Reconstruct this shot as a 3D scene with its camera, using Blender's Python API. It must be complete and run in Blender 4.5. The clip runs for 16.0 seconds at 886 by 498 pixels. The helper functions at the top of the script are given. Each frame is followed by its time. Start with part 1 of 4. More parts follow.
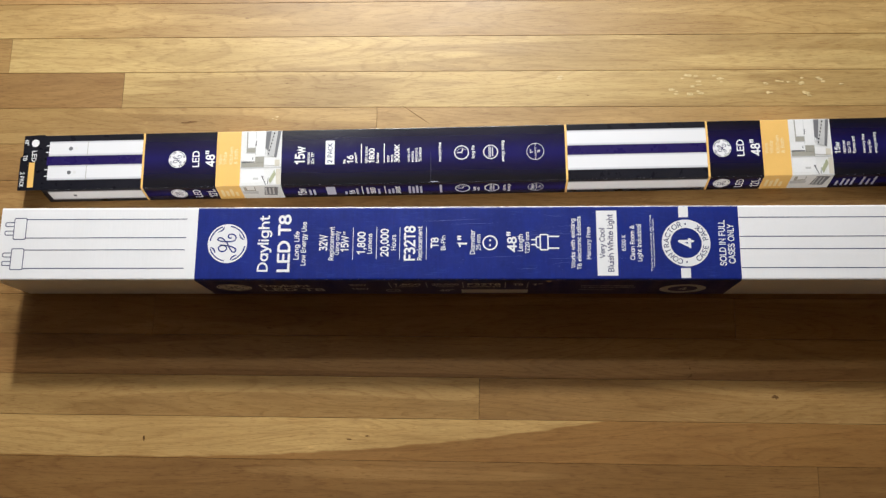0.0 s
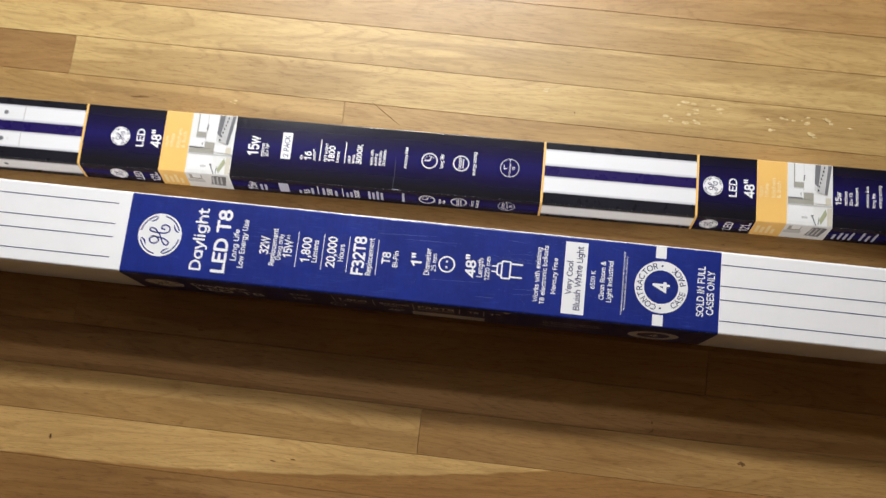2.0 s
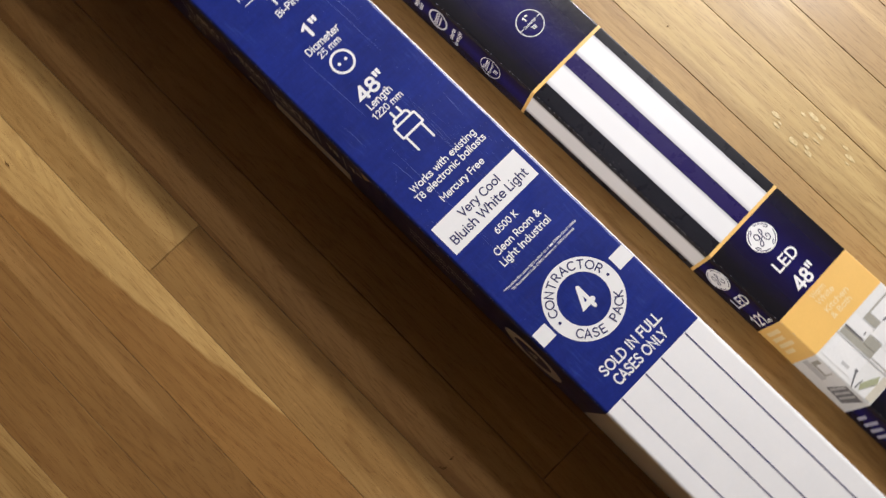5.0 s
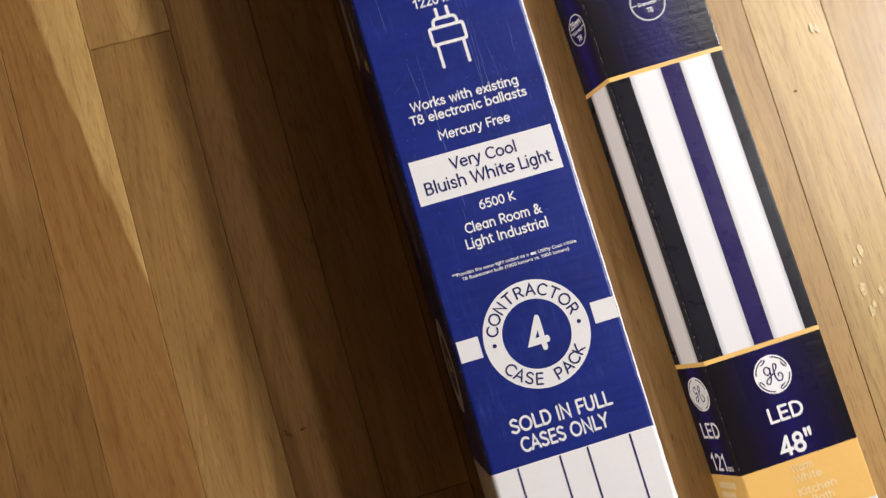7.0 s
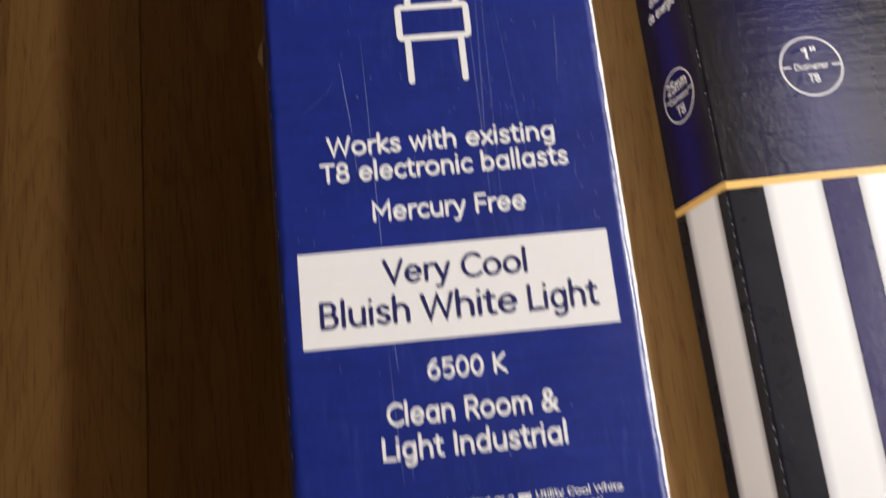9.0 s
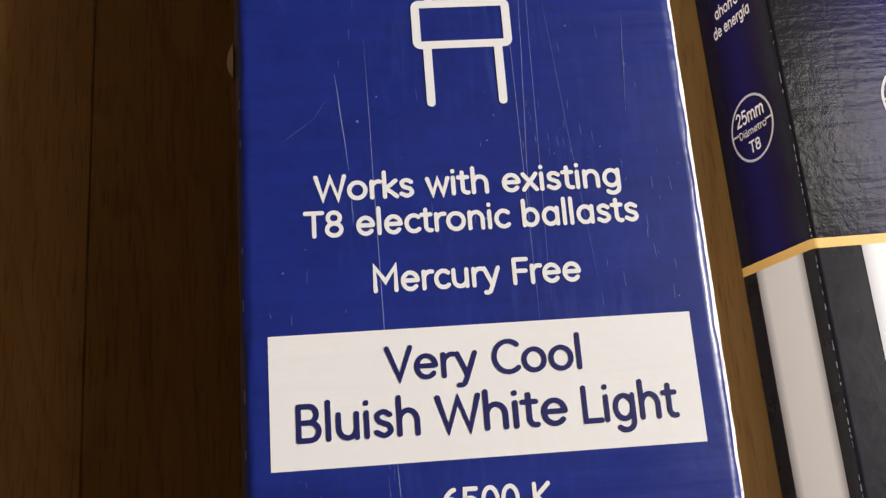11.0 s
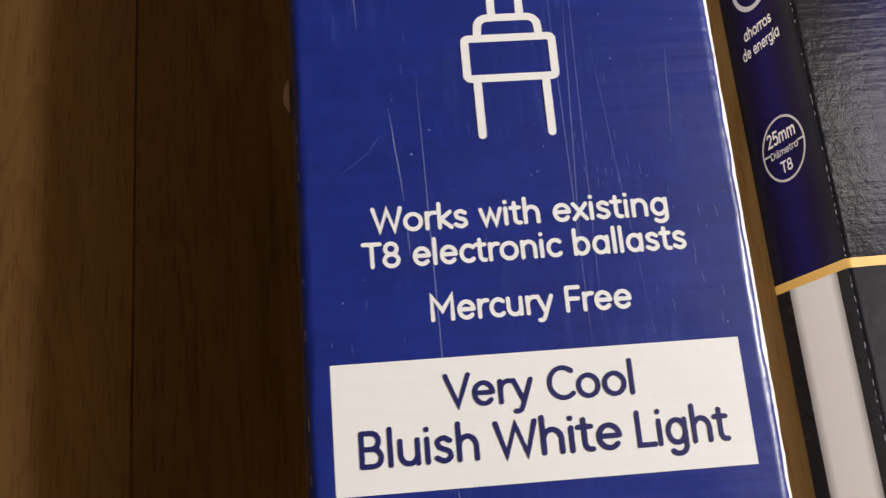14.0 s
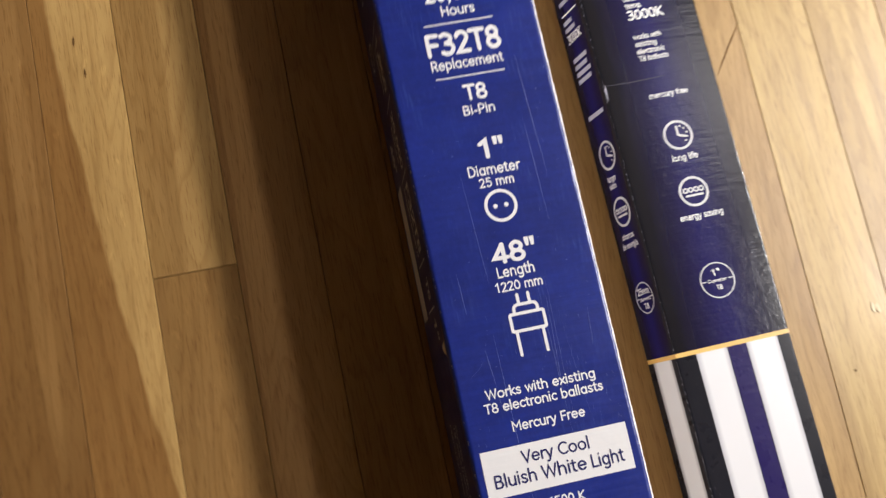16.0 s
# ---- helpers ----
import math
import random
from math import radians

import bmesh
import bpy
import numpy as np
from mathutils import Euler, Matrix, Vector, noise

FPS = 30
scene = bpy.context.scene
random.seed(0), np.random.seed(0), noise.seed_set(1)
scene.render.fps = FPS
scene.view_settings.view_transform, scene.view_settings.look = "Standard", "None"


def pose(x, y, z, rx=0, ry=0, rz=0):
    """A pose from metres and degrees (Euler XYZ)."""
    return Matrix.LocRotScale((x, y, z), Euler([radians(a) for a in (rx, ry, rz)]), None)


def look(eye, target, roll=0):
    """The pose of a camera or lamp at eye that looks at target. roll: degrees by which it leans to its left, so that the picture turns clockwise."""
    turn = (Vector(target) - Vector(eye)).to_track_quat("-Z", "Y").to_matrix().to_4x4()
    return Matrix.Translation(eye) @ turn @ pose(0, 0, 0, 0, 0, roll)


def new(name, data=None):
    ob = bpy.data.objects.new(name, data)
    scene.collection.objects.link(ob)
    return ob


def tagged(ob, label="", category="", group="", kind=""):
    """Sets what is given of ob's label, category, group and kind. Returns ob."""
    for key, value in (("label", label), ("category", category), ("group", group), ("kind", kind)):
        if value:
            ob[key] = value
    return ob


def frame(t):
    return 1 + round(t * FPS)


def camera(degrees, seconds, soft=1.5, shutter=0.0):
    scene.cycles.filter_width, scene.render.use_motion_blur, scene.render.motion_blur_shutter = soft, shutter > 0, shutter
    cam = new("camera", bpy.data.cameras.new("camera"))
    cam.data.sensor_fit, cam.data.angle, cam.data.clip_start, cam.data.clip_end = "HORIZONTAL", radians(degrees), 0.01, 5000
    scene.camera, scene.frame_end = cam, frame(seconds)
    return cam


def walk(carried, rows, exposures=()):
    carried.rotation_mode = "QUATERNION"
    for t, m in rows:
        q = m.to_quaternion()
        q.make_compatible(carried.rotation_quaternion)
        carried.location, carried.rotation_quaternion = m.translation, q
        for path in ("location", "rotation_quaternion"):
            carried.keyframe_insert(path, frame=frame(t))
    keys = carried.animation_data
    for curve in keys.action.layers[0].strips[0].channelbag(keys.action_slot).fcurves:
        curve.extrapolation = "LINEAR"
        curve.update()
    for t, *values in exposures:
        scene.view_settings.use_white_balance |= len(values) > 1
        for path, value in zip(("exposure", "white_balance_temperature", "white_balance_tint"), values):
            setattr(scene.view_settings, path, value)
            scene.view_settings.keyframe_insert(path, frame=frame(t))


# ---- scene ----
cam = camera(50.4, 16.0, soft=1.35, shutter=0.5)
PATH = [
    (0, (0.648, -0.235, 1.32), (0.557, 0.209, -0.628), -11.4),
    (0.5, (0.642, -0.236, 1.321), (0.548, 0.206, -0.627), -12.0),
    (1, (0.648, -0.229, 1.311), (0.54, 0.216, -0.636), -12.9),
    (1.5, (0.683, -0.198, 1.267), (0.572, 0.268, -0.675), -9.0),
    (2, (0.697, -0.174, 1.214), (0.609, 0.253, -0.738), -5.5),
    (2.5, (0.674, -0.154, 1.152), (0.609, 0.223, -0.811), -4.4),
    (3, (0.684, -0.13, 1.083), (0.566, 0.204, -0.885), -12.9),
    (3.2, (0.715, -0.119, 1.053), (0.569, 0.196, -0.916), -16.3),
    (3.5, (0.767, -0.109, 1.002), (0.621, 0.184, -0.971), -9.3),
    (3.7, (0.824, -0.11, 0.966), (0.641, 0.174, -1.005), -8.7),
    (4, (0.866, -0.104, 0.93), (0.669, 0.187, -1.039), -2.0),
    (4.2, (0.864, -0.101, 0.901), (0.682, 0.152, -1.075), -1.8),
    (6.3, (0.909, -0.055, 0.69), (0.684, 0.151, -1.287), 20.8),
    (6.5, (0.897, -0.056, 0.68), (0.695, 0.184, -1.295), 30.2),
    (7, (0.896, -0.039, 0.647), (0.721, 0.145, -1.337), 30.1),
    (7.2, (0.9, -0.026, 0.623), (0.69, 0.112, -1.361), 20.3),
    (7.5, (0.903, 0.0, 0.581), (0.664, 0.146, -1.399), 24.7),
    (7.7, (0.907, 0.004, 0.549), (0.624, 0.156, -1.425), 22.9),
    (8, (0.897, 0.009, 0.504), (0.581, 0.159, -1.465), 20.7),
    (8.5, (0.886, 0.0205, 0.423), (0.465, 0.161, -1.527), 13.0),
    (8.8, (0.8788, 0.0206, 0.3723), (0.384, 0.209, -1.5578), 16.44),
    (9, (0.862, 0.028, 0.3605), (0.363, 0.17, -1.571), 10.3),
    (9.5, (0.8435, 0.0265, 0.328), (0.262, 0.189, -1.579), 11.2),
    (9.7, (0.8363, 0.0263, 0.3179), (0.2601, 0.1954, -1.5903), 12.08),
    (11.8, (0.8282, 0.0282, 0.2941), (0.3279, 0.1696, -1.6367), 12.22),
    (12, (0.828, 0.028, 0.294), (0.327, 0.172, -1.637), 12.4),
    (12.5, (0.828, 0.027, 0.297), (0.32, 0.178, -1.632), 12.8),
    (13, (0.827, 0.026, 0.299), (0.31, 0.181, -1.627), 12.8),
    (13.5, (0.825, 0.022, 0.3), (0.29, 0.183, -1.62), 12.6),
    (14, (0.825, 0.017, 0.302), (0.292, 0.161, -1.62), 10.9),
    (14.5, (0.821, 0.009, 0.305), (0.275, 0.151, -1.613), 10.0),
    (15, (0.811, 0.01, 0.332), (0.256, 0.105, -1.587), 3.7),
    (15.2, (0.8, 0.0026, 0.3816), (0.3158, 0.186, -1.549), 16.6),
    (15.5, (0.7925, -0.019, 0.49), (0.332, 0.186, -1.445), 17.9),
    (15.7, (0.7845, -0.0382, 0.5696), (0.3856, 0.1756, -1.378), 20.44),
    (16, (0.765, -0.063, 0.652), (0.437, 0.199, -1.304), 27.1),
]
walk(cam, [(t, look(eye, target, roll)) for t, eye, target, roll in PATH],
     [(0, -0.03, 5830, 9), (3, -0.01, 5880, 11), (7, -0.04, 6170, 14), (9, -0.12, 6300, 13), (12, -0.10, 6320, 12), (14.8, -0.11, 6320, 13), (15.2, 0.12, 6320, 15), (15.6, -0.06, 6200, 15), (16, -0.04, 6160, 14)])

# ---- world and lamps ----
world = bpy.data.worlds.new("world")
world.use_nodes = True
world.node_tree.nodes["Background"].inputs[0].default_value = (0.9, 0.75, 0.55, 1)
world.node_tree.nodes["Background"].inputs[1].default_value = 0.02
scene.world = world


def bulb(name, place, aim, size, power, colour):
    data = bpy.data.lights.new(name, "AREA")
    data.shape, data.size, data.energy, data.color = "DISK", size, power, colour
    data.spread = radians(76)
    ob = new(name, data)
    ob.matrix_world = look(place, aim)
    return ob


WARM = (1.0, 0.95, 0.875)
bulb("far_lamp", (0.25, 2.36, 1.90), (0.44, 0.95, 0.0), 0.20, 24.4, WARM)
bulb("near_lamp", (0.70, 1.82, 2.10), (0.48, 0.85, 0.0), 0.16, 5.6, WARM)
# added lamp, no known source: raises the grey sheen on the pack's top
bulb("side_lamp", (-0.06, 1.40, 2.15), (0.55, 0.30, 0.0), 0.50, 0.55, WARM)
# added upward fill: brightens the ceiling, whose bounce lifts the dark shade
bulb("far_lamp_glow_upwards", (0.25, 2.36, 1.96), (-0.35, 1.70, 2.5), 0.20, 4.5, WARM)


# ---- materials ----
class Nodes:
    """Short writing of a node material."""

    def __init__(self, name):
        self.mat = bpy.data.materials.new(name)
        self.mat.use_nodes = True
        self.tree = self.mat.node_tree
        self.bsdf = self.tree.nodes["Principled BSDF"]

    def add(self, kind, **sets):
        n = self.tree.nodes.new(kind)
        for k, v in sets.items():
            if k.startswith("i_"):
                n.inputs[k[2:].replace("_", " ")].default_value = v
            else:
                setattr(n, k, v)
        return n

    def link(self, a, b):
        self.tree.links.new(a, b)

    def coords(self, scale=(1, 1, 1), jitter=False):
        tc = self.add("ShaderNodeTexCoord")
        mp = self.add("ShaderNodeMapping")
        mp.inputs["Scale"].default_value = scale
        self.link(tc.outputs["Object"], mp.inputs["Vector"])
        if jitter:
            info = self.add("ShaderNodeObjectInfo")
            mul = self.add("ShaderNodeVectorMath", operation="SCALE")
            mul.inputs[0].default_value = (17.3, 9.1, 5.7)
            self.link(info.outputs["Random"], mul.inputs["Scale"])
            self.link(mul.outputs[0], mp.inputs["Location"])
        return mp.outputs["Vector"]

    def noise(self, vec, scale, detail=3.0, rough=0.5, distortion=0.0):
        n = self.add("ShaderNodeTexNoise")
        n.inputs["Scale"].default_value, n.inputs["Detail"].default_value = scale, detail
        n.inputs["Roughness"].default_value, n.inputs["Distortion"].default_value = rough, distortion
        self.link(vec, n.inputs["Vector"])
        return n.outputs["Fac"]

    def ramp(self, fac, *stops):
        r = self.add("ShaderNodeValToRGB")
        el = r.color_ramp.elements
        while len(el) < len(stops):
            el.new(0.5)
        for e, (p, c) in zip(el, stops):
            e.position, e.color = p, (*c, 1) if len(c) == 3 else c
        self.link(fac, r.inputs["Fac"])
        return r.outputs["Color"]

    def mix(self, fac, a, b, how="MIX"):
        m = self.add("ShaderNodeMix", data_type="RGBA", blend_type=how)
        for sock, v in ((m.inputs[0], fac), (m.inputs[6], a), (m.inputs[7], b)):
            if hasattr(v, "is_linked"):
                self.link(v, sock)
            elif isinstance(v, tuple):
                sock.default_value = (*v, 1)
            else:
                sock.default_value = v
        return m.outputs[2]

    def math(self, op, a, b=0.0):
        m = self.add("ShaderNodeMath", operation=op)
        for sock, v in ((m.inputs[0], a), (m.inputs[1], b)):
            if hasattr(v, "is_linked"):
                self.link(v, sock)
            else:
                sock.default_value = v
        return m.outputs[0]

    def bump(self, height, strength, distance, under=None):
        b = self.add("ShaderNodeBump")
        b.inputs["Strength"].default_value, b.inputs["Distance"].default_value = strength, distance
        self.link(height, b.inputs["Height"])
        if under is not None:
            self.link(under, b.inputs["Normal"])
        return b.outputs["Normal"]

    def done(self, colour, rough, normal=None, coat=0.0, spec=0.5):
        for sock, v in ((self.bsdf.inputs["Base Color"], colour), (self.bsdf.inputs["Roughness"], rough)):
            if hasattr(v, "is_linked"):
                self.link(v, sock)
            elif isinstance(v, tuple):
                sock.default_value = (*v, 1)
            else:
                sock.default_value = v
        self.bsdf.inputs["Specular IOR Level"].default_value = spec
        self.bsdf.inputs["Coat Weight"].default_value = coat
        self.bsdf.inputs["Coat Roughness"].default_value = 0.18
        if normal is not None:
            self.link(normal, self.bsdf.inputs["Normal"])
        return self.mat


def carton_relief(n, flute=60.0, strength=0.10):
    """Faint, broken corrugation across the board, soft dents and the paper's tooth."""
    vec = n.coords()
    mp = n.add("ShaderNodeMapping")
    mp.inputs["Scale"].default_value = (flute * 4.0, flute * 0.35, flute * 0.35)
    n.link(vec, mp.inputs["Vector"])
    ripples = n.bump(n.noise(mp.outputs["Vector"], 1.0, 2.0, 0.5), strength, 0.0006)
    dents = n.bump(n.noise(vec, 28.0, 3.0, 0.55), 0.11, 0.0015, ripples)
    return vec, n.bump(n.noise(vec, 420.0, 3.0), 0.12, 0.0003, dents)


def printed(name, colour, rough=0.34, coat=0.15, vary=0.10, flute=60.0, strength=0.32, scuff=0.0, spec=0.5):
    """Printed, varnished carton; scuff: pale rub marks along it, over blotches and painted ripple shading."""
    n = Nodes(name)
    vec, normal = carton_relief(n, flute, strength)
    big, fine = n.noise(vec, 14.0, 4.0, 0.6), n.noise(vec, 420.0, 3.0, 0.7)
    dark = tuple(c * (1 - vary) for c in colour)
    light = tuple(min(1.0, c * (1 + vary) + 0.004) for c in colour)
    col = n.ramp(n.math("ADD", n.math("MULTIPLY", big, 0.7), n.math("MULTIPLY", fine, 0.3)), (0.3, dark), (0.7, light))
    specks = n.math("MULTIPLY", n.ramp(n.noise(vec, 750.0, 2.0, 0.6), (0.70, (0, 0, 0)), (0.76, (1, 1, 1))), n.ramp(n.noise(vec, 22.0, 3.0), (0.48, (0, 0, 0)), (0.66, (1, 1, 1))))
    col = n.mix(n.math("MULTIPLY", specks, 0.22), col, (0.45, 0.45, 0.50))
    if scuff:
        mp = n.add("ShaderNodeMapping")
        mp.inputs["Scale"].default_value = (60.0, 520.0, 200.0)
        n.link(vec, mp.inputs["Vector"])
        # blotchy ink, with the corrugation's ripple shading put into the colour as bands
        bands = n.add("ShaderNodeMapping")
        bands.inputs["Scale"].default_value = (300.0, 26.0, 26.0)
        n.link(vec, bands.inputs["Vector"])
        tooth = n.math("ADD", n.math("MULTIPLY", n.noise(bands.outputs["Vector"], 1.0, 3.0, 0.6), 0.5), n.math("MULTIPLY", n.noise(vec, 130.0, 4.0, 0.7), 0.5))
        col = n.mix(1.0, col, n.ramp(tooth, (0.32, (0.86, 0.86, 0.87)), (0.66, (1.14, 1.14, 1.12))), "MULTIPLY")
        rubs = n.math("MULTIPLY", n.ramp(n.noise(mp.outputs["Vector"], 1.0, 4.0, 0.65), (0.50, (0, 0, 0)), (0.72, (1, 1, 1))), n.ramp(n.noise(vec, 34.0, 3.0, 0.6), (0.46, (0, 0, 0)), (0.68, (1, 1, 1))))
        col = n.mix(n.math("MULTIPLY", rubs, scuff), col, (0.045, 0.080, 0.32))
    r = n.add("ShaderNodeMapRange")
    r.inputs["To Min"].default_value, r.inputs["To Max"].default_value = rough - 0.06, rough + 0.10
    n.link(n.noise(vec, 60.0, 4.0, 0.65), r.inputs["Value"])
    return n.done(col, r.outputs["Result"], normal, coat, spec)


def oak(name="varnished_oak", sapwood=False):
    """Varnished oak strip, a tone for every board, grain along it; sapwood: a pale wedge that runs out along the board."""
    n = Nodes(name)
    vec = n.coords((1, 1, 1), True)
    info = n.add("ShaderNodeObjectInfo")
    geo = n.add("ShaderNodeNewGeometry")
    hue = n.add("ShaderNodeSeparateColor")
    n.link(info.outputs["Color"], hue.inputs[0])
    tone = n.math("FRACT", n.math("ADD", hue.outputs[0], n.math("MULTIPLY", geo.outputs["Random Per Island"], 0.25)))

    def stretched(sx, sy):
        mp = n.add("ShaderNodeMapping")
        mp.inputs["Scale"].default_value = (sx, sy, 1)
        n.link(vec, mp.inputs["Vector"])
        return mp.outputs["Vector"]

    figure = n.noise(stretched(2.2, 17.0), 1.0, 3.0, 0.45, 1.1)
    split = n.noise(stretched(1.1, 21.0), 1.0, 1.0, 0.3, 0.4)
    streak = n.noise(stretched(7.0, 140.0), 1.0, 5.0, 0.68, 0.35)
    pores = n.noise(stretched(70.0, 1000.0), 1.0, 3.0, 0.6)
    cloud = n.noise(stretched(4.0, 24.0), 1.0, 4.0, 0.6)
    rings = n.math("FRACT", n.math("MULTIPLY", figure, 12.0))
    base = n.ramp(tone, (0.0, (0.240, 0.126, 0.040)), (0.3, (0.345, 0.194, 0.062)), (0.6, (0.445, 0.288, 0.100)), (1.0, (0.55, 0.400, 0.155)))
    if sapwood:
        tc = n.add("ShaderNodeTexCoord")
        sep = n.add("ShaderNodeSeparateXYZ")
        n.link(tc.outputs["Object"], sep.inputs[0])
        along = n.add("ShaderNodeMapRange")
        along.inputs["From Min"].default_value, along.inputs["From Max"].default_value = -0.42, SAP_END
        n.link(sep.outputs["X"], along.inputs["Value"])
        edge = n.math("ADD", n.math("MULTIPLY", n.math("POWER", along.outputs["Result"], 2.0), 0.056), -0.0265)
        rag = n.math("MULTIPLY", n.math("SUBTRACT", n.noise(stretched(22.0, 60.0), 1.0, 3.0), 0.5), 0.008)
        inside = n.math("ADD", n.math("SUBTRACT", sep.outputs["Y"], edge), rag)
        fac = n.ramp(n.math("ADD", n.math("MULTIPLY", inside, 120.0), 0.5), (0.35, (0, 0, 0)), (0.65, (1, 1, 1)))
        base = n.mix(fac, (0.315, 0.165, 0.047), (0.54, 0.350, 0.125))
    two = n.ramp(split, (0.49, (0, 0, 0)), (0.515, (1, 1, 1)))
    base = n.mix(n.math("MULTIPLY", two, 0.15 if sapwood else 0.75), base, n.mix(1.0, base, (0.74, 0.68, 0.60), "MULTIPLY"))
    col = n.mix(n.ramp(cloud, (0.30, (0, 0, 0)), (0.70, (1, 1, 1))), n.mix(1.0, base, (0.84, 0.80, 0.74), "MULTIPLY"), n.mix(1.0, base, (1.13, 1.13, 1.13), "MULTIPLY"))
    col = n.mix(n.math("MULTIPLY", n.ramp(rings, (0.0, (1, 1, 1)), (0.35, (0, 0, 0)), (0.90, (0, 0, 0)), (1.0, (1, 1, 1))), 0.42), col, n.mix(1.0, col, (0.66, 0.57, 0.47), "MULTIPLY"))
    col = n.mix(n.math("MULTIPLY", n.ramp(streak, (0.48, (0, 0, 0)), (0.72, (1, 1, 1))), 0.5), col, n.mix(1.0, col, (0.74, 0.66, 0.55), "MULTIPLY"))
    col = n.mix(n.math("MULTIPLY", n.ramp(pores, (0.54, (0, 0, 0)), (0.68, (1, 1, 1))), 0.8), col, n.mix(1.0, col, (0.62, 0.53, 0.44), "MULTIPLY"))
    flecks = n.math("MULTIPLY", n.ramp(n.noise(stretched(70.0, 190.0), 1.0, 2.0, 0.5, 0.6), (0.64, (0, 0, 0)), (0.70, (1, 1, 1))), n.ramp(n.noise(stretched(3.0, 9.0), 1.0, 1.0), (0.50, (0, 0, 0)), (0.62, (1, 1, 1))))
    col = n.mix(n.math("MULTIPLY", flecks, 0.45), col, n.mix(1.0, col, (1.35, 1.40, 1.45), "MULTIPLY"))
    spots = n.noise(stretched(60.0, 150.0), 1.0, 2.0, 0.4)
    col = n.mix(n.math("MULTIPLY", n.ramp(spots, (0.775, (0, 0, 0)), (0.82, (1, 1, 1))), 0.7), col, n.mix(1.0, col, (0.42, 0.31, 0.22), "MULTIPLY"))
    r = n.add("ShaderNodeMapRange")
    r.inputs["To Min"].default_value, r.inputs["To Max"].default_value = 0.34, 0.58
    n.link(n.noise(stretched(9.0, 30.0), 1.0, 5.0, 0.65), r.inputs["Value"])
    wavy = n.bump(n.noise(stretched(5.0, 22.0), 1.0, 3.0), 0.22, 0.0016)
    return n.done(col, r.outputs["Result"], n.bump(n.math("SUBTRACT", 1.0, n.math("ADD", pores, streak)), 0.16, 0.0004, wavy), 0.12, 0.45)


def plaster(name, colour):
    n = Nodes(name)
    vec = n.coords()
    col = n.ramp(n.noise(vec, 2.0, 5.0), (0.3, tuple(c * 0.92 for c in colour)), (0.7, colour))
    return n.done(col, 0.8, n.bump(n.noise(vec, 160.0, 3.0), 0.2, 0.001))


def navy_sheet():
    """Dark print: navy along the middle of each face of the pack, black towards its folds; the top is glossier than the side."""
    n = Nodes("navy_black_print")
    vec, normal = carton_relief(n, 80.0, 0.24)
    normal = n.bump(n.noise(vec, 240.0, 4.0, 0.6), 0.24, 0.0006, normal)
    sep = n.add("ShaderNodeSeparateXYZ")
    n.link(vec, sep.inputs[0])
    wob = n.math("MULTIPLY", n.math("SUBTRACT", n.noise(vec, 9.0, 2.0), 0.5), 0.012)
    top_off = n.math("MULTIPLY", n.math("ADD", n.math("ABSOLUTE", n.math("SUBTRACT", sep.outputs["Y"], 0.044)), wob), 20.0)
    side_off = n.math("MULTIPLY", n.math("ADD", n.math("ABSOLUTE", n.math("SUBTRACT", sep.outputs["Z"], 0.018)), n.math("MULTIPLY", wob, 0.4)), 44.0)
    top = n.math("GREATER_THAN", sep.outputs["Y"], 0.0006)
    off = n.math("ADD", n.math("MULTIPLY", top, top_off), n.math("MULTIPLY", n.math("SUBTRACT", 1.0, top), side_off))
    col = n.ramp(off, (0.05, (0.010, 0.008, 0.085)), (0.35, (0.007, 0.005, 0.040)), (0.72, (0.006, 0.006, 0.010)))
    rough = n.add("ShaderNodeMapRange")
    rough.inputs["To Min"].default_value, rough.inputs["To Max"].default_value = 0.15, 0.24
    n.link(n.noise(vec, 90.0, 4.0, 0.65), rough.inputs["Value"])
    n.link(n.math("ADD", n.math("MULTIPLY", top, 0.30), 0.16), n.bsdf.inputs["Specular IOR Level"])
    return n.done(col, rough.outputs["Result"], normal, 0.0, 0.4)


def tube_print(name, low, high):
    """Photograph of a white tube: paler along its middle, grey at both rims."""
    n = Nodes(name)
    vec, normal = carton_relief(n, 80.0, 0.10)
    tc = n.add("ShaderNodeTexCoord")
    sep = n.add("ShaderNodeSeparateXYZ")
    n.link(tc.outputs["UV"], sep.inputs[0])
    col = n.ramp(sep.outputs["Y"], (0.0, low), (0.18, high), (0.55, high), (0.85, high), (1.0, low))
    return n.done(col, 0.36, normal, 0.1)


SAP_END = 0.23
OAK = oak()
SAPWOOD = oak("oak_with_sapwood", True)
# worn varnish, coloured paler to hold its glints
WEAR_GLINT = Nodes("pale_wear_glint")
WEAR_GLINT = WEAR_GLINT.done(WEAR_GLINT.ramp(WEAR_GLINT.noise(WEAR_GLINT.coords(), 300.0, 3.0), (0.35, (0.52, 0.38, 0.16)), (0.65, (0.72, 0.58, 0.30))), 0.35)
KNOT = Nodes("dark_oak_mark")
KNOT = KNOT.done(KNOT.ramp(KNOT.noise(KNOT.coords(), 500.0, 3.0), (0.35, (0.085, 0.040, 0.013)), (0.65, (0.24, 0.130, 0.045))), 0.7, spec=0.15)
SUBFLOOR = plaster("dark_subfloor", (0.03, 0.02, 0.012))
WALL = plaster("cream_paint", (0.80, 0.75, 0.68))
CEIL = plaster("white_paint", (0.84, 0.82, 0.78))
BLUE = printed("blue_print", (0.0064, 0.0195, 0.198), 0.31, 0.16, 0.24, strength=0.5, scuff=0.6, spec=0.38)
